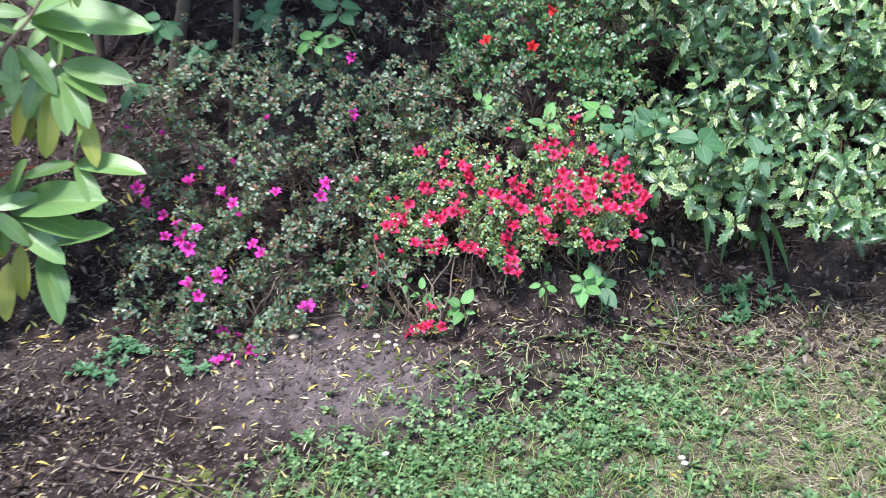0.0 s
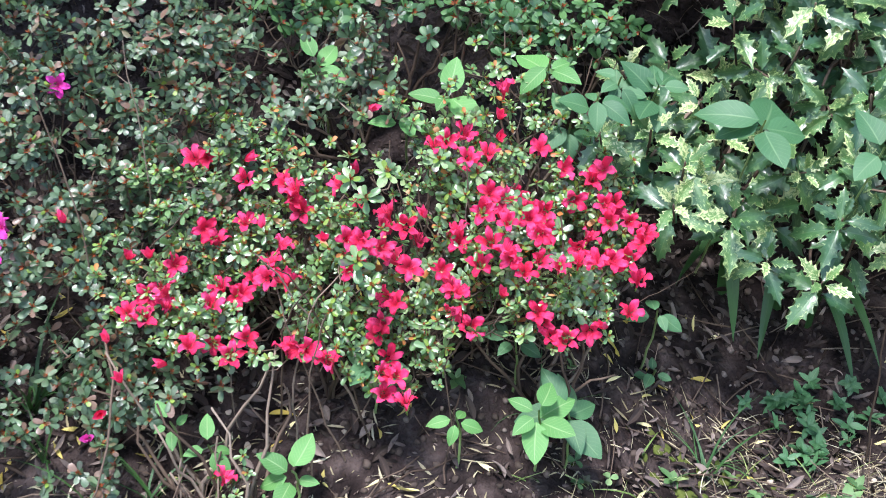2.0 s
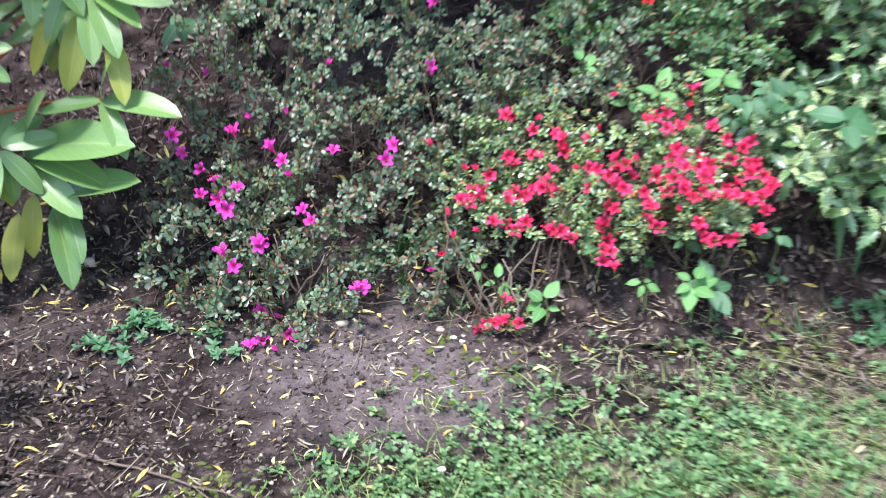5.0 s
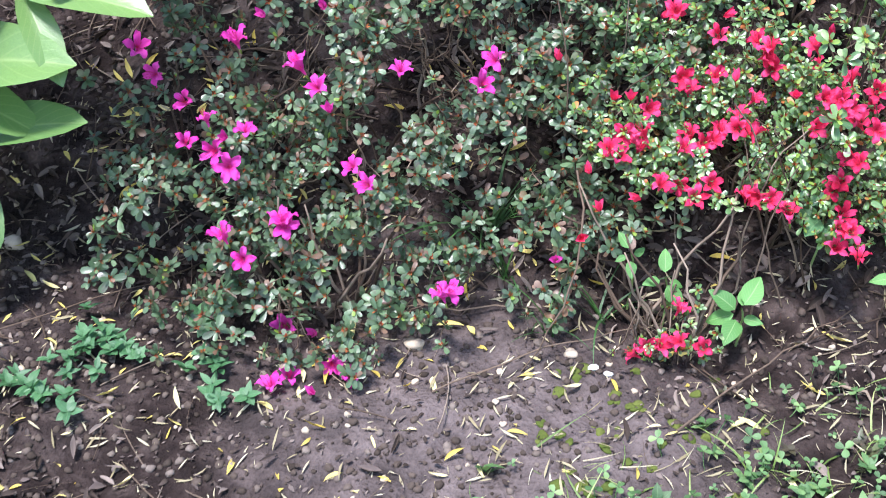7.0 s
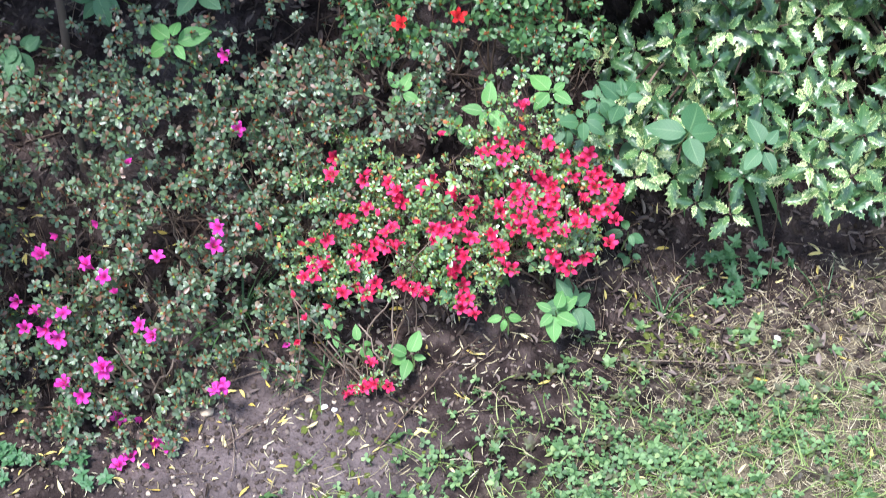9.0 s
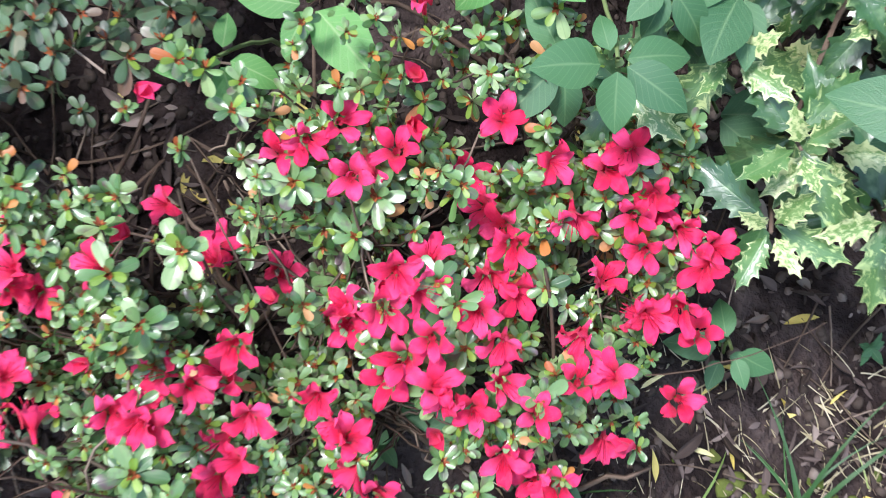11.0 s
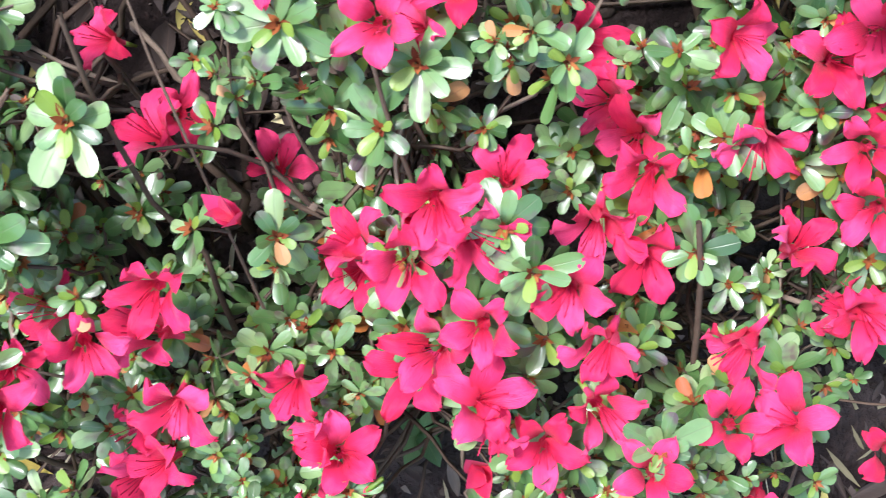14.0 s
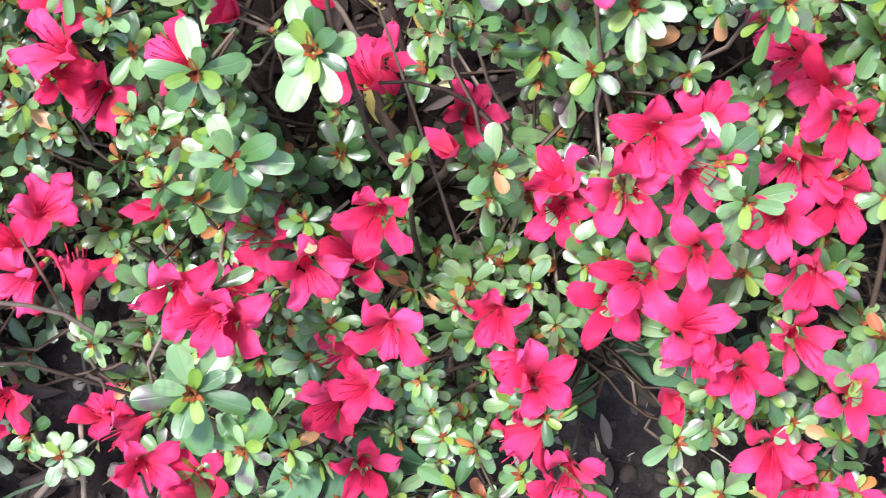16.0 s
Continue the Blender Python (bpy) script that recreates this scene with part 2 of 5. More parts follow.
# Darker copy of RHODO: the shade on the low whorls is put into its colour.
RHODO_SHADED = leaf_material("shaded rhododendron leaf", [(0.0, (0.05, 0.12, 0.06)), (1.0, (0.1, 0.2, 0.1))], 0.35, 0.2, (0.25, 0.35, 0.18), 0.5, None, None, 0.25, 0.3)
SEEDLING = leaf_material("soft seedling leaf", [(0.0, (0.08, 0.24, 0.055)), (1.0, (0.14, 0.36, 0.09))], 0.55, 0.3, (0.35, 0.5, 0.22), 0.6, None, None, 0.3)
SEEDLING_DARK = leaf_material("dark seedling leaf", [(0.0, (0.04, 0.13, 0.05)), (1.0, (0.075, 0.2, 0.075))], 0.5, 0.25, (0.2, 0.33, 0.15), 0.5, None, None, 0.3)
STRAP = leaf_material("strap leaf", [(0.0, (0.025, 0.085, 0.02)), (1.0, (0.05, 0.14, 0.03))], 0.45, 0.2, (0.1, 0.25, 0.06), 0.2)
CLOVER = leaf_material("clover leaf", [(0.0, (0.038, 0.098, 0.03)), (0.5, (0.1, 0.212, 0.07)), (0.9, (0.2, 0.34, 0.13)), (1.0, (0.3, 0.4, 0.15))], 0.55, 0.3, (0.22, 0.4, 0.14), 0.3)
GRASS = leaf_material("grass blade", [(0.0, (0.09, 0.16, 0.03)), (0.6, (0.19, 0.29, 0.07)), (1.0, (0.36, 0.42, 0.16))], 0.55, 0.3, (0.2, 0.35, 0.1), 0.2)
STRAW = leaf_material("dry grass blade", [(0.0, (0.25, 0.21, 0.12)), (0.6, (0.42, 0.37, 0.24)), (1.0, (0.56, 0.52, 0.38))], 0.75, 0.2, (0.4, 0.33, 0.2), 0.2)
YELLOW = leaf_material("fallen yellow leaf", [(0.0, (0.5, 0.37, 0.07)), (0.6, (0.7, 0.6, 0.2)), (1.0, (0.75, 0.68, 0.4))], 0.6, 0.15, (0.4, 0.3, 0.1), 0.4)
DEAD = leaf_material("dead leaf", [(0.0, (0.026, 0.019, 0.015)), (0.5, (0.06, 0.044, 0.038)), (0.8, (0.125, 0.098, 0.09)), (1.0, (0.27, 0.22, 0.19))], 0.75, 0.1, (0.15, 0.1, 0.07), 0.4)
TWIG = dull_material("grey-brown twig", [(0.0, (0.06, 0.04, 0.028)), (0.7, (0.14, 0.1, 0.072)), (1.0, (0.26, 0.205, 0.155))], 120.0, 0.85, 0.4)
RED_STEM = dull_material("reddish stem", [(0.0, (0.2, 0.045, 0.025)), (1.0, (0.3, 0.1, 0.05))], 90.0, 0.6, 0.2)
GREEN_STEM = dull_material("green stem", [(0.0, (0.17, 0.25, 0.08)), (1.0, (0.25, 0.33, 0.13))], 90.0, 0.6, 0.2)
BARK = dull_material("trunk bark", [(0.0, (0.085, 0.065, 0.05)), (1.0, (0.12, 0.095, 0.075))], 40.0, 0.9, 0.8)
CRUMB = dull_material("soil crumb", [(0.0, (0.035, 0.026, 0.02)), (0.7, (0.095, 0.072, 0.058)), (1.0, (0.19, 0.155, 0.13))], 150.0, 0.95, 0.5)
STONE = dull_material("pale stone", [(0.0, (0.42, 0.34, 0.25)), (1.0, (0.5, 0.42, 0.32))], 60.0, 0.85, 0.4)
WHITE = dull_material("white scrap", [(0.0, (0.72, 0.7, 0.66)), (1.0, (0.8, 0.79, 0.75))], 80.0, 0.8, 0.3)
DARK_WEED = leaf_material("purplish weed leaf", [(0.0, (0.05, 0.035, 0.025)), (0.6, (0.075, 0.08, 0.035)), (1.0, (0.1, 0.13, 0.05))], 0.5, 0.2, (0.12, 0.15, 0.06), 0.3)
MOSS = dull_material("moss", [(0.0, (0.06, 0.085, 0.015)), (1.0, (0.11, 0.13, 0.03))], 150.0, 0.95, 0.6)


# ---------------------------------------------------------------- mesh tools
class Piece:
    """Points, four-cornered faces, a (length, width) coordinate for each point and a material slot for each face."""

    def __init__(self, v, f, uv, slot=None):
        self.v, self.f, self.uv = np.asarray(v, float), np.asarray(f, int), np.asarray(uv, float)
        self.slot = np.zeros(len(self.f), int) if slot is None else np.asarray(slot, int)

    def moved(self, m):
        a = np.array(m)
        return Piece(self.v @ a[:3, :3].T + a[:3, 3], self.f, self.uv, self.slot)

    def painted(self, slot):
        return Piece(self.v, self.f, self.uv, np.full(len(self.f), slot))


def joined(pieces):
    base, v, f, uv, slot = 0, [], [], [], []
    for p in pieces:
        v.append(p.v), f.append(p.f + base), uv.append(p.uv), slot.append(p.slot)
        base += len(p.v)
    return Piece(np.concatenate(v), np.concatenate(f), np.concatenate(uv), np.concatenate(slot))


def mesh_of(name, piece, materials):
    me = bpy.data.meshes.new(name)
    me.from_pydata(piece.v.tolist(), [], piece.f.tolist())
    me.uv_layers.new(name="UVMap").data.foreach_set("uv", piece.uv[piece.f.ravel()].ravel().astype(np.float32))
    for m in materials:
        me.materials.append(m)
    me.polygons.foreach_set("material_index", piece.slot.astype(np.int32))
    me.polygons.foreach_set("use_smooth", np.ones(len(piece.f), bool))
    me.update()
    return me


def part(name, data, parent, label="", matrix=None):
    """One mesh object under a thing or under a part."""
    ob = new(name, data)
    ob.parent = parent
    if matrix is not None:
        ob.matrix_basis = matrix
    return tagged(ob, label)


def thing(name, place, label, category, group="", kind=""):
    ob = new(name)
    ob.location = place
    ob.empty_display_size = 0.02
    return tagged(ob, label, category, group, kind)


def aimed(place, facing, spin=0.0, size=1.0):
    """A pose whose own z points along facing."""
    q = Vector(facing).to_track_quat("Z", "Y").to_matrix().to_4x4()
    return Matrix.Translation(place) @ q @ Matrix.Rotation(spin, 4, "Z") @ Matrix.Scale(size, 4)


def leaf(length, width, outline, rows=6, cols=2, fold=0.25, droop=0.3, wave=0.0, twist=0.0, sweep=0.0, seed=0):
    """A leaf that lies along +x with its face up. outline: half-width from 0 to 1 along it."""
    r = np.random.default_rng(seed)
    phase = r.uniform(0, 6.28, 3)
    v, uv, f = [], [], []
    for i in range(rows + 1):
        u = 1 - (1 - i / rows) ** 1.6 if outline is obovate else i / rows
        half = max(outline(u), 0.035) * width / 2
        bend = droop * u
        cx, cz = length * (math.sin(bend) / droop if abs(droop) > 1e-3 else u), -length * ((1 - math.cos(bend)) / droop if abs(droop) > 1e-3 else 0)
        cy = sweep * length * u * u
        for j in range(cols + 1):
            s = 2 * j / cols - 1
            y = s * half
            z = cz + (s * s if outline is obovate else abs(s)) * half * fold + wave * width * math.sin(7 * u + phase[0] + s * 1.5) * abs(s) + twist * y * u
            v.append((cx, cy + y, z)), uv.append((u, j / cols))
    n = cols + 1
    for i in range(rows):
        for j in range(cols):
            a = i * n + j
            f.append((a, a + n, a + n + 1, a + 1))
    return Piece(v, f, uv)


def obovate(u):
    return 1.08 * (u ** 0.62) * max(1.0 - u ** 3.6, 0.0) ** 0.5 + 0.05


def oblong(u):
    return max(math.sin(math.pi * min(max(u, 0), 1)), 0) ** 0.55


def ovate(u):
    return max(math.sin(math.pi * min(u, 1.0) ** 0.75), 0) ** 0.8


def lance(u):
    return max(math.sin(math.pi * u ** 0.9), 0) ** 0.9


def blade(u):
    return (1.0 - u ** 1.6) * 0.9 + 0.06


def spiny(u):
    body = max(math.sin(math.pi * min(u, 1.0) ** 0.85), 0) ** 0.8
    tooth = 1.12 if round(u * 16) % 3 == 1 else 0.72
    return body * tooth if 0.08 < u < 0.9 else body * 0.6


def tube(points, radii, sides=4):
    """A round stem along the points."""
    pts = [Vector(p) for p in points]
    v, uv, f = [], [], []
    side = Vector((0.37, 0.81, 0.45))
    for i, p in enumerate(pts):
        d = (pts[min(i + 1, len(pts) - 1)] - pts[max(i - 1, 0)]).normalized()
        a = d.cross(side).normalized()
        b = d.cross(a)
        for k in range(sides):
            w = 2 * math.pi * k / sides
            v.append(p + (a * math.cos(w) + b * math.sin(w)) * radii[i]), uv.append((i / len(pts), k / sides))
    for i in range(len(pts) - 1):
        for k in range(sides):
            q = (k + 1) % sides
            f.append((i * sides + k, i * sides + q, (i + 1) * sides + q, (i + 1) * sides + k))
    for end, order in ((0, -1), (len(pts) - 1, 1)):
        if sides == 4:
            f.append(tuple(end * 4 + k for k in (0, 1, 2, 3)[::order]))
    return Piece(v, f, uv)


def arc(a, b, lift=(0, 0, 0), n=6, jitter=0.0, seed=0):
    """Points from a to b along a bent line that passes near their middle plus lift."""
    r = np.random.default_rng(seed)
    a, b, mid = np.array(a, float), np.array(b, float), (np.array(a, float) + np.array(b, float)) / 2 + np.array(lift, float)
    out = []
    for i in range(n + 1):
        u = i / n
        p = (1 - u) ** 2 * a + 2 * u * (1 - u) * mid + u * u * b
        out.append(p + (r.normal(0, jitter, 3) if 0 < i < n else 0))
    return out


def stem_piece(a, b, r0, r1, lift=(0, 0, 0), n=6, jitter=0.0, seed=0, sides=4):
    return tube(arc(a, b, lift, n, jitter, seed), np.linspace(r0, r1, n + 1), sides)


def lump(radius, seed, squash=0.7, n=4):
    """A small uneven stone or crumb: a rounded six-sided block."""
    r = np.random.default_rng(seed)
    g = np.linspace(-1, 1, n)
    v, f, uv = [], [], []
    for axis in range(3):
        for s in (-1, 1):
            base = len(v)
            for i in g:
                for j in g:
                    p = np.zeros(3)
                    p[axis], p[(axis + 1) % 3], p[(axis + 2) % 3] = s, i * s, j
                    p = p / np.linalg.norm(p)
                    k = 1 + 0.22 * math.sin(3.1 * p[0] + seed) * math.cos(2.7 * p[1] - seed) + 0.12 * math.sin(6 * p[2] + 2 * seed)
                    v.append(p * radius * k * np.array([1, 0.85, squash])), uv.append((i, j))
            for i in range(n - 1):
                for j in range(n - 1):
                    a = base + i * n + j
                    f.append((a, a + n, a + n + 1, a + 1))
    first, same, index = {}, [], []
    for k, p in enumerate(v):
        key = tuple(np.round(np.array(p) / radius, 4))
        if key not in first:
            first[key] = len(same)
            same.append(k)
        index.append(first[key])
    return Piece([v[k] for k in same], [[index[k] for k in q] for q in f], [uv[k] for k in same])


# ---------------------------------------------------------------- the ground
def smooth(a, b, x):
    u = np.clip((x - a) / (b - a), 0, 1)
    return u * u * (3 - 2 * u)


def height(x, y, rough=True):
    """The ground: a flat lawn, a low heap of soil before the bushes and a planted bank behind."""
    s = 1 - smooth(0.35, 0.8, x)
    base = 0.06 * s * smooth(1.72, 2.1, y)
    foot = 2.13 + 0.24 * (1 - s)
    over = y - foot
    bank = 0.72 * 0.5 * (over + np.sqrt(over * over + 0.004)) - 0.72 * smooth(3.0, 3.6, y) * np.maximum(y - 3.3, 0) * 0.9
    bank = np.where(y < 1.6, 0.0, bank * smooth(1.6, 2.2, y))
    bumps = 0.0
    if rough:
        bumps = 0.006 * np.sin(17 * x + 5 * np.sin(9 * y)) * np.sin(19 * y + 3 * np.sin(11 * x)) + 0.004 * np.sin(41 * x + 3) * np.sin(37 * y + x * 20)
    return base + bank + bumps


def level(x, y):
    return float(height(np.float64(x), np.float64(y)))


def build_ground():
    def line(lo, hi, fine_lo, fine_hi, step):
        inner = np.arange(fine_lo, fine_hi, step)
        out = [fine_lo - step * (1.25 ** k) for k in range(1, 60)]
        below = [v for v in out if v > lo][::-1]
        above = [fine_hi + step * (1.25 ** k) for k in range(60) if fine_hi + step * (1.25 ** k) < hi]
        return np.concatenate([[lo], below, inner, above, [hi]])

    xs, ys = line(-300, 300, -1.6, 1.7, 0.018), line(-300, 300, 1.1, 3.5, 0.018)
    X, Y = np.meshgrid(xs, ys)
    Z = height(X, Y)
    nx = len(xs)
    v = np.stack([X.ravel(), Y.ravel(), Z.ravel()], 1)
    a = (np.arange(len(ys) - 1)[:, None] * nx + np.arange(nx - 1)).ravel()
    f = np.stack([a, a + 1, a + nx + 1, a + nx], 1)
    tagged(new("ground", mesh_of("ground", Piece(v, f, v[:, :2]), [GROUND])), "dark brown garden soil rising into a planted bank", "ground", kind="structure")


build_ground()

# where the flowers stand
RED_A = [
    (0.198, 2.337, 0.400), (0.322, 2.188, 0.343), (0.198, 2.197, 0.367), (0.214, 2.161, 0.407), (0.228, 2.183, 0.303),
    (0.320, 2.250, 0.396), (0.323, 2.239, 0.382), (0.362, 2.230, 0.444), (0.352, 2.219, 0.426), (0.376, 2.276, 0.407),
    (0.378, 2.224, 0.435), (0.238, 2.317, 0.377), (0.341, 2.303, 0.454), (0.401, 2.338, 0.403), (0.406, 2.323, 0.389),
    (0.420, 2.300, 0.392), (0.426, 2.276, 0.401), (0.411, 2.255, 0.395), (0.431, 2.251, 0.385), (0.405, 2.217, 0.417),
    (0.378, 2.201, 0.420), (0.236, 2.286, 0.408), (0.357, 2.205, 0.394), (0.346, 2.212, 0.365), (0.380, 2.192, 0.392),
    (0.380, 2.182, 0.377), (0.416, 2.206, 0.397), (0.397, 2.186, 0.364), (0.420, 2.198, 0.371),
]
RED_B = [
    (0.436, 2.177, 0.375), (0.460, 2.303, 0.447), (0.465, 2.284, 0.408), (0.486, 2.275, 0.373), (0.497, 2.268, 0.340),
    (0.462, 2.201, 0.372), (0.460, 2.224, 0.371), (0.479, 2.203, 0.371), (0.491, 2.311, 0.433), (0.277, 2.307, 0.362),
    (0.306, 2.191, 0.343), (0.261, 2.208, 0.413), (0.237, 2.195, 0.393), (0.265, 2.181, 0.372), (0.302, 2.200, 0.361),
    (0.544, 2.263, 0.319), (0.515, 2.311, 0.401), (0.502, 2.292, 0.405), (0.537, 2.297, 0.377), (0.543, 2.284, 0.358),
    (0.559, 2.293, 0.366), (0.506, 2.278, 0.386), (0.512, 2.256, 0.344), (0.528, 2.262, 0.342), (0.133, 2.249, 0.437),
    (0.245, 2.178, 0.333), (0.223, 2.190, 0.290), (0.427, 2.179, 0.284), (0.198, 2.164, 0.417),
]
RED_C = [
    (0.210, 2.156, 0.419), (0.138, 2.251, 0.419), (0.011, 2.372, 0.449), (-0.007, 2.223, 0.368), (0.385, 2.369, 0.537),
    (0.523, 2.315, 0.384), (0.069, 2.293, 0.447), (0.042, 2.218, 0.345), (-0.038, 2.191, 0.342), (-0.043, 2.179, 0.324),
    (-0.016, 2.195, 0.332), (0.035, 2.171, 0.285), (0.056, 2.163, 0.278), (0.074, 2.171, 0.295), (0.115, 2.182, 0.285),
    (0.125, 2.171, 0.276), (0.167, 2.155, 0.275), (0.116, 2.278, 0.450), (0.240, 2.173, 0.264), (0.232, 2.147, 0.232),
    (0.202, 2.221, 0.379), (0.232, 2.193, 0.328), (0.242, 2.219, 0.374), (0.298, 2.301, 0.486), (0.337, 2.310, 0.494),
    (0.363, 2.305, 0.473), (0.428, 2.324, 0.471), (0.071, 2.265, 0.407), (0.530, 2.229, 0.290),
]
RED_D = [
    (0.476, 2.205, 0.272), (0.419, 2.186, 0.300), (0.037, 2.248, 0.393), (0.100, 2.237, 0.369), (0.081, 2.226, 0.350),
    (0.119, 2.217, 0.353), (0.064, 2.211, 0.331), (0.314, 2.296, 0.488), (0.337, 2.283, 0.473), (0.501, 2.312, 0.445),
    (0.312, 2.170, 0.316), (0.334, 2.161, 0.305), (0.411, 2.177, 0.315), (0.444, 2.175, 0.281), (0.012, 2.277, 0.483),
    (0.030, 2.227, 0.408), (0.122, 2.216, 0.397), (0.098, 2.197, 0.357), (0.076, 2.190, 0.347), (0.039, 2.178, 0.339),
    (-0.057, 2.157, 0.342), (-0.020, 2.179, 0.359), (0.013, 2.147, 0.303), (0.233, 2.144, 0.259), (0.246, 2.143, 0.257),
    (0.254, 2.127, 0.235), (0.130, 2.252, 0.453), (0.180, 2.247, 0.458), (0.150, 2.151, 0.288),
]
RED_SPRIG_A = [
    (-0.014, 2.089, 0.089), (0.011, 2.083, 0.101), (0.030, 2.076, 0.112), (0.044, 2.074, 0.123), (0.077, 2.065, 0.120),
    (0.050, 2.105, 0.157),
]
RED_BUD_A = [
    (0.379, 2.328, 0.508), (0.377, 2.307, 0.487), (0.350, 2.244, 0.417), (0.372, 2.187, 0.336), (0.282, 2.243, 0.417),
    (0.081, 2.281, 0.477), (-0.126, 2.194, 0.440), (0.093, 2.238, 0.413), (-0.054, 2.192, 0.392), (-0.034, 2.200, 0.391),
    (0.166, 2.214, 0.400), (-0.020, 2.129, 0.285), (-0.079, 2.136, 0.316), (-0.063, 2.111, 0.279), (-0.080, 2.078, 0.250),
    (0.490, 2.202, 0.284), (0.226, 2.315, 0.524), (0.203, 2.260, 0.467),
]
PINK_A = [
    (-0.154, 2.353, 0.551), (-0.528, 2.170, 0.452), (-0.650, 2.159, 0.434), (-0.631, 2.140, 0.403), (-0.587, 2.124, 0.377),
    (-0.557, 2.117, 0.366), (-0.504, 2.110, 0.354), (-0.576, 2.098, 0.336), (-0.543, 2.091, 0.324), (-0.519, 2.081, 0.308),
    (-0.448, 2.155, 0.428), (-0.420, 2.140, 0.404), (-0.368, 2.089, 0.321), (-0.347, 2.078, 0.303), (-0.447, 2.053, 0.263),
    (-0.440, 2.047, 0.253), (-0.522, 2.040, 0.242), (-0.491, 2.023, 0.214), (-0.212, 2.230, 0.420), (-0.218, 2.210, 0.393),
    (-0.247, 2.042, 0.185), (-0.232, 2.051, 0.181), (-0.457, 2.077, 0.087), (-0.451, 1.982, 0.068), (-0.430, 1.998, 0.072),
    (-0.376, 2.013, 0.075), (-0.355, 2.007, 0.074), (-0.163, 2.422, 0.674), (-0.315, 2.157, 0.429),
]
PINK_BUD_A = [
    (-0.497, 2.184, 0.474), (-0.419, 2.192, 0.487), (-0.683, 2.236, 0.558), (-0.597, 2.229, 0.547), (-0.529, 2.101, 0.341),
    (-0.418, 2.073, 0.087), (-0.395, 1.970, 0.066), (-0.113, 2.137, 0.188), (-0.345, 2.248, 0.578), (-0.400, 2.125, 0.379),
]
SCARLET_A = [
    (0.171, 2.393, 0.724), (0.282, 2.448, 0.692), (0.326, 2.457, 0.774),
]
ROSETTES_A = [
    (0.486, 2.305, 0.410, 0.50), (0.438, 2.189, 0.371, 0.68), (0.393, 2.225, 0.422, 0.68), (0.459, 2.302, 0.340, 0.50), (0.459, 2.265, 0.355, 0.50),
    (0.482, 2.238, 0.341, 0.68), (0.244, 2.306, 0.331, 0.50), (0.224, 2.278, 0.361, 0.68), (0.287, 2.208, 0.363, 0.50), (0.324, 2.214, 0.343, 0.50),
    (0.273, 2.186, 0.338, 0.50), (0.241, 2.244, 0.465, 0.88), (0.311, 2.229, 0.346, 0.50), (0.397, 2.305, 0.380, 0.50), (0.275, 2.303, 0.343, 0.50),
]
ROSETTES_B = [
    (0.398, 2.292, 0.372, 0.50), (0.203, 2.183, 0.400, 0.68), (0.216, 2.207, 0.448, 0.88), (0.303, 2.291, 0.464, 0.88), (0.348, 2.291, 0.445, 0.88),
    (0.333, 2.280, 0.421, 0.68), (0.368, 2.289, 0.413, 0.50), (0.251, 2.344, 0.367, 0.50), (0.383, 2.235, 0.432, 0.68), (0.198, 2.236, 0.460, 0.88),
    (0.115, 2.248, 0.356, 0.50), (0.128, 2.190, 0.331, 0.50), (0.206, 2.141, 0.397, 0.88), (0.222, 2.133, 0.372, 0.68),
]
RHODO_LEAVES = [
    (-0.779, 0.509, -0.873, 0.514, 0), (-0.779, 0.509, -0.614, 0.533, 0), (-0.779, 0.509, -0.706, 0.429, 0), (-0.779, 0.509, -0.755, 0.611, 0),
    (-0.961, 0.392, -0.726, 0.484, 0), (-0.961, 0.392, -0.762, 0.377, 0), (-0.895, 0.301, -0.717, 0.388, 0), (-0.953, 0.367, -0.828, 0.300, 0),
    (-0.909, 0.273, -0.837, 0.138, 0), (-0.883, 0.274, -0.816, 0.201, 0), (-0.949, 0.300, -0.946, 0.178, 1), (-0.988, 0.254, -0.989, 0.137, 1),
    (-0.961, 0.392, -0.897, 0.544, 0), (-0.787, 0.723, -0.759, 0.616, 0), (-0.809, 0.687, -0.822, 0.545, 1), (-0.854, 0.700, -0.905, 0.584, 1),
    (-0.828, 0.741, -0.859, 0.640, 0), (-0.780, 0.723, -0.701, 0.639, 0), (-0.749, 0.646, -0.698, 0.538, 1), (-0.779, 0.727, -0.668, 0.700, 0),
    (-0.774, 0.747, -0.607, 0.748, 0), (-0.833, 0.860, -0.558, 0.893, 0), (-0.834, 0.852, -0.673, 0.826, 0), (-0.833, 0.860, -0.720, 0.937, 0),
    (-0.888, 0.794, -0.882, 0.677, 0), (-0.872, 0.794, -0.778, 0.713, 0),
]


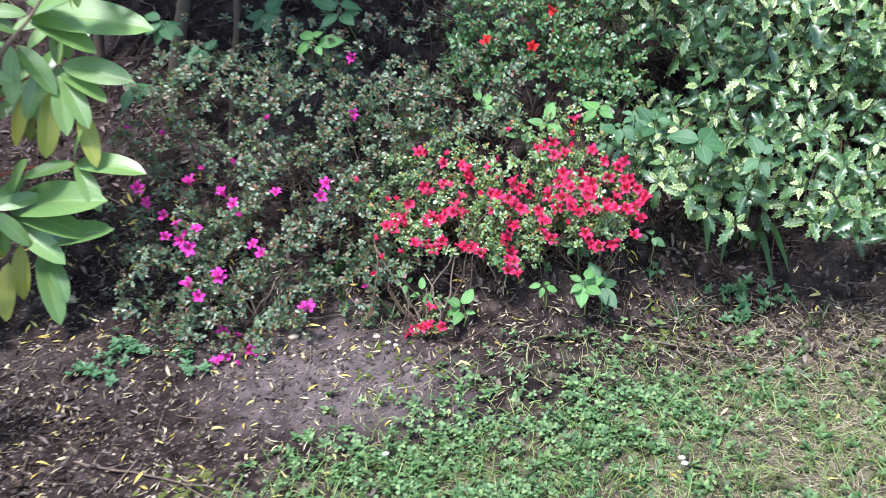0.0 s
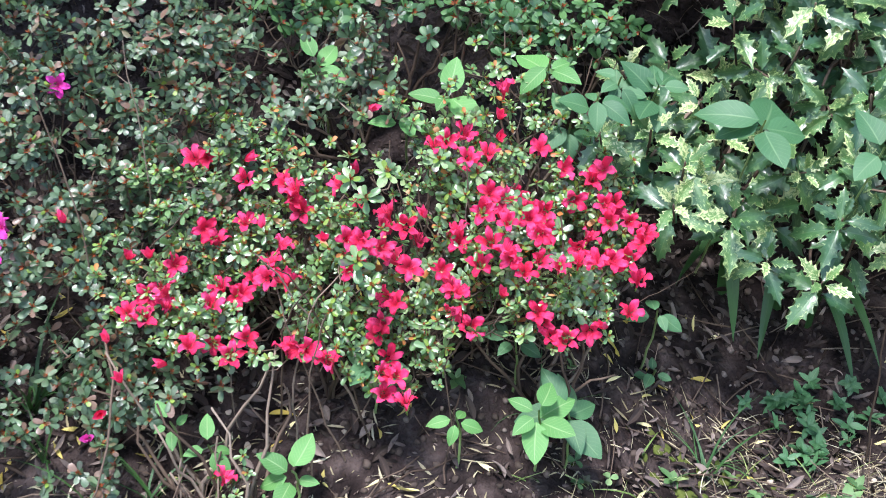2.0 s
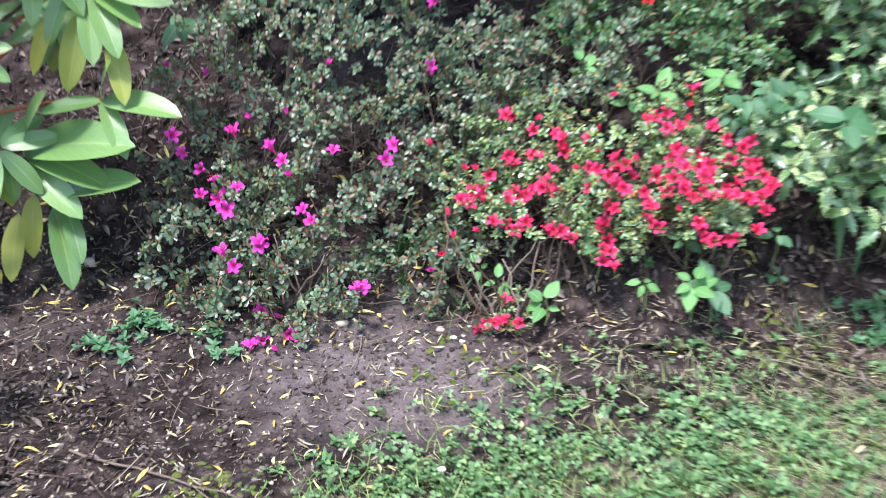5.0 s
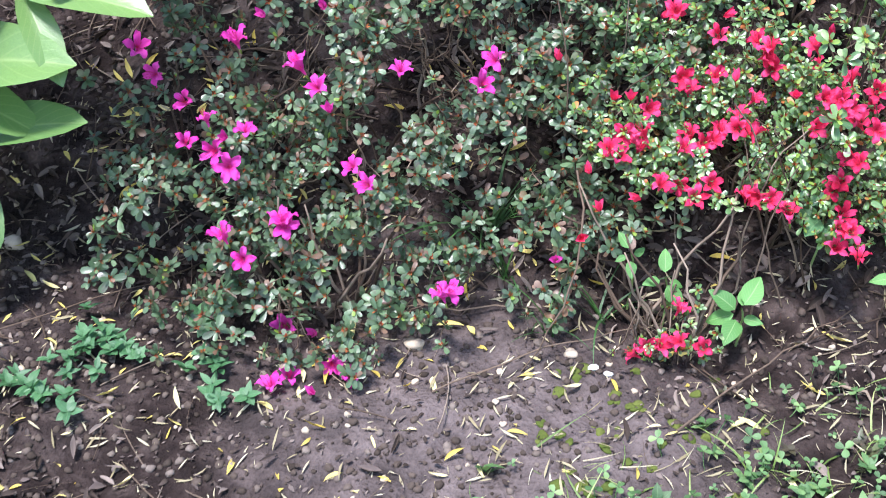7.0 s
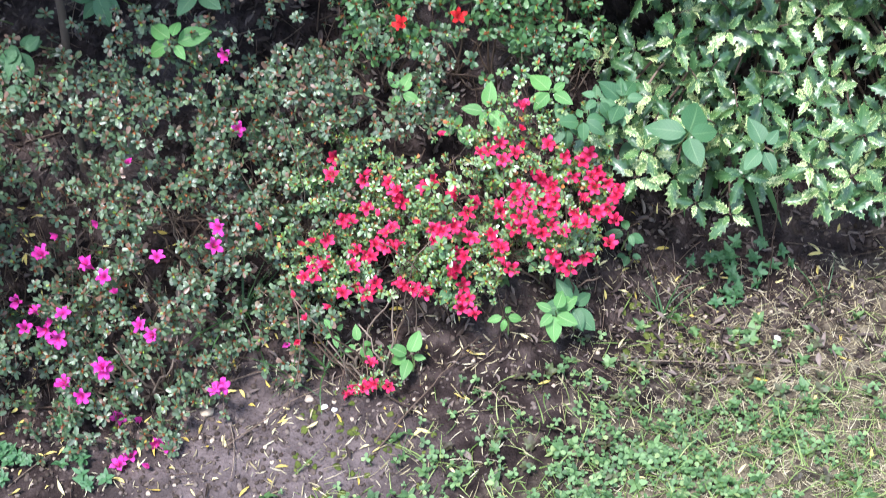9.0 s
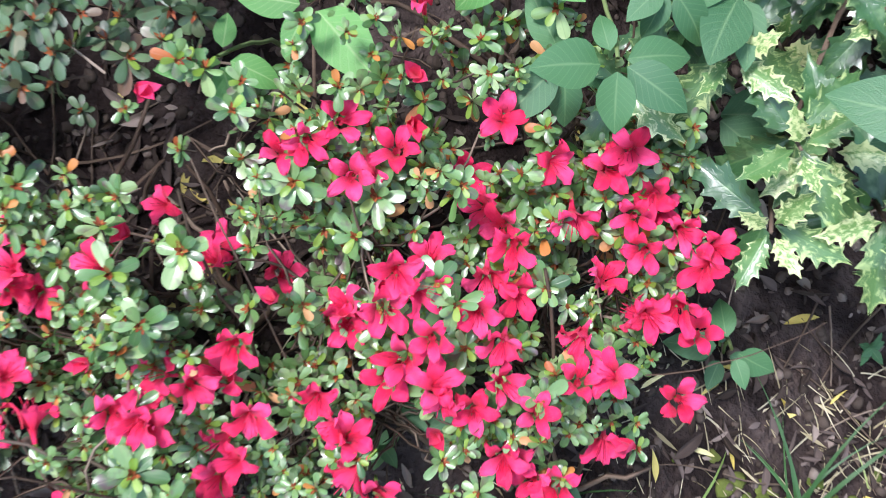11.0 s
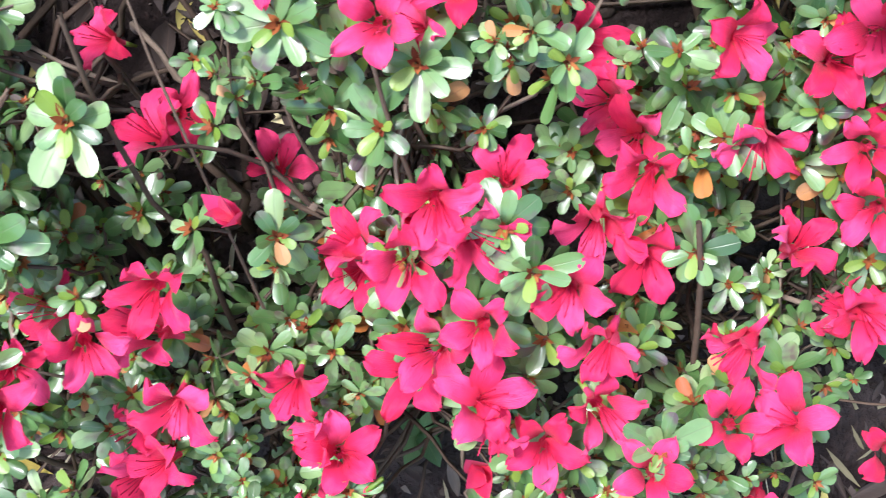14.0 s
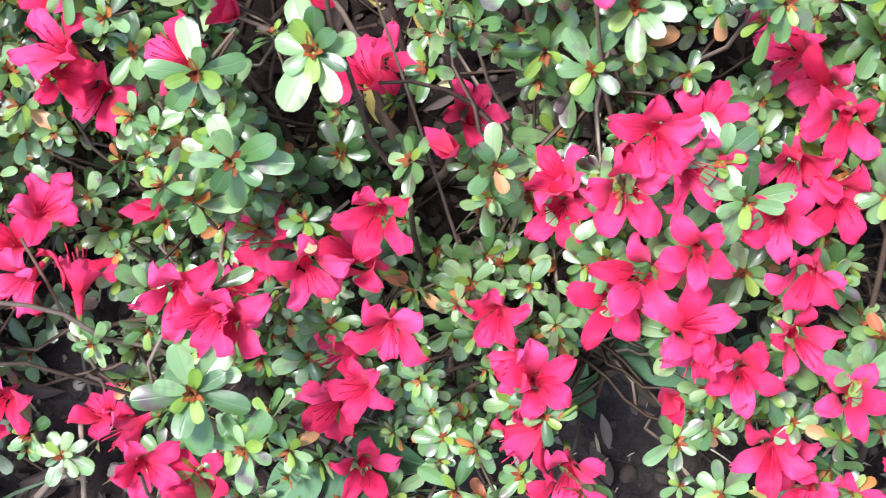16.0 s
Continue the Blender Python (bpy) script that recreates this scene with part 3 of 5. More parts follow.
# ---------------------------------------------------------------- azaleas
def petal(seed, length=1.0, width=0.62):
    """One petal along +x from the throat: a trough that opens, widens and rolls back at its rim."""
    r = np.random.default_rng(seed)
    ph, rows, cols, v, uv, f = r.uniform(0, 6.28, 2), 10, 6, [], [], []
    roll, lift, curl, sweep = r.uniform(0.1, 0.5), r.uniform(0.0, 0.18), r.uniform(-0.55, 0.25), r.uniform(-0.1, 0.1)
    for i in range(rows + 1):
        u = 1 - (1 - i / rows) ** 1.5
        x = 0.07 + (length - 0.07) * u
        half = min(0.95 * x, width / 2 * (0.9 + 0.1 * math.sin(5 * u - 1))) * max(1 - (max(u - 0.5, 0) / 0.5) ** 2.3, 0.04) ** 0.5
        z = -0.6 * (1 - u) ** 2.4 + lift * u - roll * 1.2 * max(u - 0.5, 0) ** 1.4
        for j in range(cols + 1):
            s = 2 * j / cols - 1
            ripple = 0.17 * math.sin(8 * u + ph[0] + 2.2 * s) * abs(s) * u + (0.04 * math.sin(5 * s + ph[1]) + 0.035 * math.sin(19 * u + 3 * s + ph[1]) * abs(s)) * u
            ridge = -0.05 * math.exp(-(s * 4) ** 2) * u
            trough = 0.3 * (1 - u) * s * s * half * 2
            tip = 0.035 * length * (math.cos(4.5 * s + ph[1] * 0.2) - 1) * u ** 6
            v.append((x + tip, s * half + sweep * u * u, z + ripple + ridge + trough + curl * s * s * half * u)), uv.append((u, j / cols))
    n = cols + 1
    for i in range(rows):
        for j in range(cols):
            a = i * n + j
            f.append((a, a + n, a + n + 1, a + 1))
    return Piece(v, f, uv)


def turned(angle, tilt=0.0, place=(0, 0, 0), size=1.0):
    return Matrix.Translation(place) @ Matrix.Rotation(angle, 4, "Z") @ Matrix.Rotation(-tilt, 4, "Y") @ Matrix.Scale(size, 4)


def flower_piece(seed, opening=1.0):
    """An open azalea flower of unit radius that faces +z: its five petals, its tube, and its stamens."""
    r = np.random.default_rng(seed)
    petals, out, threads = [], [], []
    for k in range(5):
        w = 2 * math.pi * k / 5 + r.uniform(-0.13, 0.13)
        petals.append(petal(seed * 11 + k, r.uniform(0.9, 1.14), r.uniform(0.48, 0.64)).moved(turned(w, (1 - opening) * 1.1 + r.uniform(-0.25, 0.34))).painted(0))
    out.append(tube([(0, 0, -0.5), (0, 0, -0.8), (0.02, 0, -1.15)], [0.17, 0.1, 0.07], 6).painted(0))
    out.append(tube([(0.02, 0, -1.05), (0.03, 0, -1.5)], [0.1, 0.05], 4).painted(1))
    for k in range(6):
        w = 2 * math.pi * k / 6 + r.uniform(-0.3, 0.3)
        reach = r.uniform(0.25, 0.45)
        a, b = (0.03 * math.cos(w), 0.03 * math.sin(w), -0.5), (reach * math.cos(w) * 0.7 - 0.1, reach * math.sin(w) * 0.7, r.uniform(0.35, 0.6))
        threads.append(tube(arc(a, b, (0.05, 0, 0), 4), [0.012] * 4 + [0.024], 3))
    return petals, joined(out), joined(threads)


def bud_piece(seed):
    """A closed or half-open bud of unit length along +z."""
    r = np.random.default_rng(seed)
    out = []
    for k in range(4):
        out.append(leaf(1.0, 0.5, ovate, 5, 2, 0.5, -0.15, seed=seed + k).moved(turned(k * 1.57 + r.uniform(-0.2, 0.2), 1.25 - 0.25 * (k % 2))).painted(0))
    return joined(out)


def rosette_piece(seed, rows, cols, leaf_length, count, young=0.4, old=0.025, loose=False):
    """A whorl of small leaves that faces +z, with a bud in the middle. Slots: leaf, young leaf, old leaf, bud, twig."""
    r = np.random.default_rng(seed)
    out, turn = [], r.uniform(0, 6.28)
    for k in range(count):
        ring = k / count
        w = turn + k * 2.4 + r.uniform(-0.25, 0.25)
        size = leaf_length * (1.0 - 0.5 * ring) * r.uniform(0.78, 1.12)
        piece = leaf(size, size * r.uniform(0.5, 0.68), obovate, rows, cols, r.uniform(-0.35, 0.3), r.uniform(-0.2, 0.6), 0.03, r.uniform(-0.2, 0.2), 0, seed * 31 + k)
        slot = 2 if r.random() < old else (1 if ring > 0.7 and r.random() < young else 0)
        out.append(piece.moved(turned(w, 0.05 + 0.9 * ring ** 1.4 + r.uniform(-0.3, 0.25), (0.05 * size * math.cos(w), 0.05 * size * math.sin(w), 0.25 * leaf_length * ring))).painted(slot))
    if rows > 4:
        for k in range(6):
            out.append(leaf(leaf_length * r.uniform(0.25, 0.42), leaf_length * 0.13, lance, 3, 2, 0.5, -0.2).moved(turned(turn + k * 1.05, r.uniform(0.5, 1.2), (0, 0, leaf_length * 0.14))).painted(3))
    out.append(tube([(0, 0, leaf_length * 0.25), (0, 0, -leaf_length * 0.2), (0.1 * leaf_length, 0, -leaf_length * 1.0)], [leaf_length * 0.05] * 3, 3).painted(4))
    return out if loose else joined(out)


def rosette_materials(green):
    return [green, YOUNG, OLD, BUD, TWIG]


FACE = Vector((0.0, -0.66, 0.75))


def facing(r, spread, base=FACE):
    return (base + Vector(r.normal(0, spread, 3))).normalized()


def bush_surface(z):
    return 2.02 + 0.62 * z


def azalea(name, label, group, places, buds, petals, flower_size, seed):
    """A low azalea with its flowers where they stand; leaves and twigs are added to it afterwards."""
    r = np.random.default_rng(seed)
    foot = (float(np.mean([p[0] for p in places])), 2.25, level(float(np.mean([p[0] for p in places])), 2.25))
    bush = thing(name, foot, label, "azalea bush", group)
    base = Vector(foot)
    blooms = []
    for k in range(6):
        leaves, core, threads = flower_piece(seed + k, (1.0, 0.95, 0.86, 1.0, 0.74, 0.92)[k])
        blooms.append((mesh_of("flower", core, [petals, YOUNG]), [mesh_of("petal", q, [petals]) for q in leaves], mesh_of("stamen_tuft", threads, [STAMEN])))
    shut = [mesh_of("flower_bud", bud_piece(seed + k), [petals]) for k in range(2)]
    for n, p in enumerate(places):
        p = (p[0], p[1], max(p[2], level(p[0], p[1]) + 0.02))
        way = facing(r, 0.36, Vector((-0.03, -0.68, 0.68)))
        size = flower_size * r.uniform(0.88, 1.12)
        bloom = part("flower", blooms[n % 6][0], bush, matrix=Matrix.Translation(-base) @ aimed(Vector(p) - way * 0.004, way, r.uniform(0, 6.28), size))
        for q in blooms[n % 6][1]:
            part("petal", q, bloom)
        part("stamen_tuft", blooms[n % 6][2], bloom)
    for n, p in enumerate(buds):
        way = facing(r, 0.4)
        part("flower_bud", shut[n % 2], bush, matrix=Matrix.Translation(-base) @ aimed(Vector(p) - way * 0.01, way, r.uniform(0, 6.28), flower_size * 1.1))
    return bush


def dress(bush, spots, kinds, materials, seed, near=300, stems=8, spread=0.45, lean=FACE, size=(0.8, 1.2), root_y=0.1):
    """Leaf whorls at the given spots, the first ones as parts, the rest joined, and the twigs and stems that carry them."""
    r = np.random.default_rng(seed)
    base = bush.location.copy()
    meshes = [mesh_of("leaf_rosette", k, materials) for k in kinds]
    rest, twigs = [], []
    xs = np.linspace(min(s[0] for s in spots), max(s[0] for s in spots), stems + 2)[1:-1]
    roots = []
    for x in xs:
        y = 2.2 + root_y + r.uniform(-0.05, 0.12)
        roots.append(np.array((x, y, level(x, y) - 0.01)))
    forks, bases = [], []
    for k, root in enumerate(roots):
        for j in range(6):
            top = root + np.array((r.uniform(-0.13, 0.13), r.uniform(-0.06, 0.06), r.uniform(0.06, 0.22)))
            piece = stem_piece(root, top, 0.0032, 0.0014, r.normal(0, 0.025, 3), 6, 0.004, seed + k * 7 + j)
            part("stem", mesh_of("stem", piece.moved(Matrix.Translation(-base)), [TWIG]), bush)
            forks.append(top), bases.append(root)
    forks, bases = np.array(forks), np.array(bases)
    for n, s in enumerate(spots):
        way = facing(r, spread, lean)
        m = Matrix.Translation(-base) @ aimed(s, way, r.uniform(0, 6.28), r.uniform(*size))
        if n < near:
            part("leaf_rosette", meshes[n % len(meshes)], bush, matrix=m)
        else:
            rest.append(kinds[n % len(kinds)].moved(m))
        pick = np.argsort(((forks - np.array(s)) ** 2).sum(1))[int(r.integers(0, 3))]
        near_fork = bases[pick] + (forks[pick] - bases[pick]) * r.uniform(0.45, 1.0)
        if r.random() < 0.55 and np.linalg.norm(near_fork - np.array(s)) < 0.13:
            end = np.array(s) - np.array(way) * 0.018
            twigs.append(stem_piece(near_fork, end, 0.0014, 0.0008, (r.normal(0, 0.02), r.normal(0, 0.02), -0.025 + r.normal(0, 0.01)), 6, 0.002, n, 3).moved(Matrix.Translation(-base)))
    if rest:
        tagged(part("foliage", mesh_of("foliage", joined(rest), materials), bush), kind="stuff")
    if twigs:
        tagged(part("twigwork", mesh_of("twigwork", joined(twigs), [TWIG]), bush), kind="stuff")


def clump(x, z, k=1.0):
    return 0.5 + 0.5 * math.sin(13 * x * k + 2.0 * math.sin(9 * z * k)) * math.sin(15 * z * k + 1.7 * math.sin(8 * x * k + 1))


crimson = azalea("azalea_bush", "low azalea bush covered in crimson flowers", "azaleas", RED_A + RED_B + RED_C + RED_D, RED_BUD_A, CRIMSON, 0.0168, 100)
sprig = azalea("azalea_sprig", "small crimson-flowered azalea sprig lying over bare soil", "azaleas", RED_SPRIG_A, [], CRIMSON, 0.0165, 140)
magenta = azalea("azalea_bush", "grey-green azalea bush with scattered magenta flowers", "azaleas", PINK_A[:22] + PINK_A[27:], PINK_BUD_A[:5] + PINK_BUD_A[7:], MAGENTA, 0.0175, 180)
low_sprig = azalea("azalea_sprig", "magenta-flowered azalea sprig hanging over bare soil", "azaleas", PINK_A[22:27], PINK_BUD_A[5:7], MAGENTA, 0.0175, 220)
scarlet = azalea("azalea_bush", "bright green azalea bush with few scarlet flowers", "azaleas", SCARLET_A, [], SCARLET, 0.019, 260)

FINE = [rosette_piece(300 + k, 7, 4, 0.0148, (9, 8, 10, 7, 11, 9)[k], 0.75, 0.02) for k in range(6)]
COARSE = [rosette_piece(340 + k, 5, 2, 0.019, (7, 8, 9, 7, 10)[k], 0.2, 0.02) for k in range(5)]


VIEWS = [np.array(v) / np.linalg.norm(v) for v in ((0.02, 0.93, -0.37), (-0.18, 0.57, -0.8))]
RED_FLOWERS = np.array(RED_A + RED_B + RED_C + RED_D)


def covers(p, others, reach, depth=0.09):
    """Whether a whorl at p would hide one of the others from where people stand."""
    for v in VIEWS:
        off = others - p
        ahead = off @ v
        aside = np.linalg.norm(off - ahead[:, None] * v, axis=1)
        if ((ahead > -0.004) & (ahead < depth) & (aside < reach)).any():
            return True
    return False


def crimson_spots():
    """Between and just behind the flowers of the crimson bush, none of them lying over a flower."""
    r = np.random.default_rng(11)
    flowers = RED_FLOWERS
    chosen = np.array([q[:3] for q in ROSETTES_A + ROSETTES_B])
    gaps = [(Vector(p), Vector(d).normalized(), reach) for p, d, reach in (
        ((0.155, 2.162, 0.428), (-0.46, 0.44, -0.77), 0.026), ((0.153, 2.136, 0.416), (-0.46, 0.39, -0.8), 0.022), ((0.178, 2.128, 0.398), (-0.41, 0.37, -0.83), 0.018),
        ((0.165, 2.201, 0.444), (-0.43, 0.52, -0.74), 0.012), ((0.355, 2.188, 0.359), (-0.06, 0.47, -0.88), 0.02), ((0.256, 2.155, 0.345), (-0.24, 0.4, -0.88), 0.014),
        ((0.356, 2.161, 0.347), (-0.05, 0.42, -0.9), 0.02), ((0.55, 2.256, 0.323), (0.12, 0.49, -0.86), 0.036), ((0.527, 2.217, 0.316), (0.09, 0.43, -0.9), 0.03),
        ((0.57, 2.224, 0.319), (0.16, 0.44, -0.88), 0.038), ((0.366, 2.178, 0.374), (-0.23, 0.4, -0.89), 0.012), ((0.437, 2.334, 0.432), (-0.08, 0.68, -0.73), 0.014),
        ((0.57, 2.286, 0.343), (0.16, 0.54, -0.83), 0.018), ((0.36, 2.186, 0.376), (-0.14, 0.41, -0.9), 0.013), ((0.446, 2.227, 0.379), (0.04, 0.49, -0.87), 0.012))]

    front, deep, tries = [], [], 0
    while (len(front) < 360 or len(deep) < 330) and tries < 30000:
        tries += 1
        p = flowers[int(r.integers(len(flowers)))] + np.array((r.normal(0, 0.042), 0, r.normal(0, 0.034)))
        d = np.hypot(flowers[:, 0] - p[0], flowers[:, 2] - p[2])
        near = np.argsort(d)[:4]
        y = float(np.mean(flowers[near, 1] + 0.6 * (p[2] - flowers[near, 2])))
        shallow = len(front) < 360 and r.random() < 0.6
        back = r.uniform(0.0, 0.022) if shallow else r.uniform(0.025, 0.1)
        p = np.array((p[0], y + back * 0.72, p[2] - back * 0.6))
        beside = flowers[np.abs(flowers[:, 0] - p[0]) < 0.05]
        if len(beside) == 0 or p[0] > 0.548 or p[2] < beside[:, 2].min() - 0.012:
            continue
        if p[2] < level(p[0], p[1]) + 0.035 or any((Vector(p) - q).cross(d).length < reach for q, d, reach in gaps):
            continue
        if covers(p, flowers, 0.0165) or covers(p, chosen, 0.02):
            continue
        if shallow and front and min((p[0] - q[0]) ** 2 + (p[2] - q[2]) ** 2 for q in front) < 0.0118 ** 2:
            continue
        (front if shallow else deep).append(tuple(p))
    return front + deep


def face_spots(count, xlo, xhi, zlo, zhi, seed, keep, depth=0.14, gap=0.02, behind=0.0):
    """Spots over the sloping face of a bush, thinned where keep(x, z) is small."""
    r = np.random.default_rng(seed)
    out, tries = [], 0
    while len(out) < count and tries < 60000:
        tries += 1
        x, z = r.uniform(xlo, xhi), r.uniform(zlo, zhi)
        if r.random() > keep(x, z):
            continue
        y = bush_surface(z) + (behind if behind > 0 else behind * min(max((-0.15 - x) / 0.2, 0), 1)) + r.exponential(depth * 0.5)
        if z < level(x, y) + 0.02 or (x > 0.08 and z < 0.5 and y < 2.45):
            continue
        if x > -0.2 and covers(np.array((x, y, z)), RED_FLOWERS, 0.021, 0.3):
            continue
        if any((x - a) ** 2 + (z - c) ** 2 + 0.5 * (y - b) ** 2 < gap * gap for a, b, c in out[-250:]):
            continue
        out.append((x, y, z))
    return out


dress(crimson, crimson_spots(), FINE, rosette_materials(AZALEA), 21, 300, 9, 0.42, FACE, (0.55, 1.2))
for n, (x, y, z, size) in enumerate(ROSETTES_A + ROSETTES_B):
    pieces = rosette_piece(380 + n, 8, 4, 0.0245, 8 + n % 4, 0.5, 0.0, True)
    count = 8 + n % 4
    whorl = part("leaf_rosette", mesh_of("leaf_rosette", joined(pieces[count:]), rosette_materials(AZALEA)), crimson, matrix=Matrix.Translation(-crimson.location) @ aimed((x, y, z), facing(np.random.default_rng(n), 0.12, Vector((0.05, -0.72, 0.68))), n * 1.3, size))
    for q in pieces[:count]:
        part("leaf", mesh_of("leaf", q, rosette_materials(AZALEA)), whorl)
dress(sprig, [(p[0] + dx, p[1] + 0.01 + abs(dx) * 0.3, p[2] + dz) for p in RED_SPRIG_A for dx, dz in ((-0.018, -0.014), (0.016, 0.012), (0.003, -0.022), (0.02, -0.012))], FINE, rosette_materials(AZALEA), 22, 300, 2, 0.4, FACE, (0.6, 0.85), -0.06)


def magenta_keep(x, z):
    top = 0.75 - 0.25 * max(-0.45 - x, 0) - 0.3 * max(x - 0.05, 0)
    low = 0.08 + 0.25 * max(-0.55 - x, 0) + 0.2 * max(x + 0.2, 0) + 0.8 * max(x + 0.1, 0)
    inside = smooth(low - 0.03, low + 0.06, z) * (1 - smooth(top - 0.06, top + 0.06, z)) * smooth(-0.76, -0.62, x) * (1 - smooth(0.18, 0.34, x))
    return float(inside) * (0.05 + 0.95 * smooth(0.3, 0.55, clump(x, z, 1.5))) * (1 - 0.75 * smooth(0.6, 0.72, z))


dress(magenta, face_spots(1750, -0.9, 0.34, 0.07, 0.84, 31, magenta_keep, 0.13, 0.0148, -0.08), COARSE, rosette_materials(AZALEA_GREY), 32, 300, 11, 0.5, FACE, (0.75, 1.1))
dress(low_sprig, [(p[0] + dx, p[1] + 0.03 + abs(dx) * 0.4, max(p[2] + dz, level(p[0] + dx, p[1]) + 0.02)) for p in PINK_A[22:27] for dx, dz in ((-0.024, -0.012), (0.024, 0.014), (0.006, -0.026), (0.03, -0.01), (-0.014, 0.022))], COARSE, rosette_materials(AZALEA_GREY), 33, 300, 2, 0.45, FACE, (0.45, 0.65), -0.1)


def scarlet_keep(x, z):
    inside = smooth(0.02, 0.12, x) * (1 - smooth(0.48, 0.6, x)) * smooth(0.53, 0.62, z + 0.12 * (x - 0.25)) * (1 - smooth(0.84, 0.95, z))
    return float(inside) * (0.3 + 0.7 * smooth(0.28, 0.6, clump(x + 3, z, 0.9)))


dress(scarlet, face_spots(760, 0.0, 0.6, 0.5, 0.95, 41, scarlet_keep, 0.2, 0.016, 0.1), COARSE, rosette_materials(AZALEA_FRESH), 42, 300, 6, 0.5, FACE, (0.85, 1.3), 0.35)


# ---------------------------------------------------------------- variegated spiny shrub
def spiny_leaf(seed, length):
    r = np.random.default_rng(seed)
    piece = leaf(length, length * 0.46, spiny, 16, 4, r.uniform(0.25, 0.6), r.uniform(0.1, 0.8), 0.05, r.uniform(-0.4, 0.4), r.uniform(-0.08, 0.08), seed)
    s = np.abs(piece.uv[:, 1] - 0.5) * 2
    teeth = (np.round(piece.uv[:, 0] * 16).astype(int) % 3 == 1) & (s > 0.9)
    piece.v[:, 2] += np.where(teeth, length * 0.05 * np.sin(piece.uv[:, 0] * 20 + seed), 0)
    piece.v[:, 0] += np.where(teeth, length * 0.05, 0)
    return piece


def spiny_whorl(seed):
    """The leafy end of a twig that points along +z: pairs of spiny leaves, the youngest creamy. Slots: leaf, cream leaf, stem."""
    r = np.random.default_rng(seed)
    out, turn = [], r.uniform(0, 6.28)
    for pair in range(4):
        for side in (0, math.pi):
            w = turn + pair * 1.5 + side + r.uniform(-0.3, 0.3)
            size = (0.066, 0.064, 0.054, 0.036)[pair] * r.uniform(0.8, 1.15)
            z = (-0.055, -0.028, -0.006, 0.004)[pair]
            out.append(spiny_leaf(seed * 17 + pair * 2 + int(side), size).moved(turned(w, (-0.15, 0.1, 0.45, 0.85)[pair] + r.uniform(-0.25, 0.25), (0.005 * math.cos(w), 0.005 * math.sin(w), z))).painted(1 if pair >= 2 and r.random() < 0.5 else 0))
    out.append(tube([(0, 0, 0.004), (0.002, 0, -0.04), (0.006, 0.004, -0.1)], [0.0016, 0.0018, 0.0022], 4).painted(2))
    return out


SPINY_TIPS = [(0.5, 2.332, 0.479), (0.567, 2.355, 0.474), (0.6, 2.3, 0.45), (0.583, 2.275, 0.405), (0.625, 2.32, 0.42), (0.7, 2.265, 0.335), (0.765, 2.25, 0.31), (0.79, 2.275, 0.382), (0.66, 2.29, 0.385), (0.96, 2.268, 0.31)]


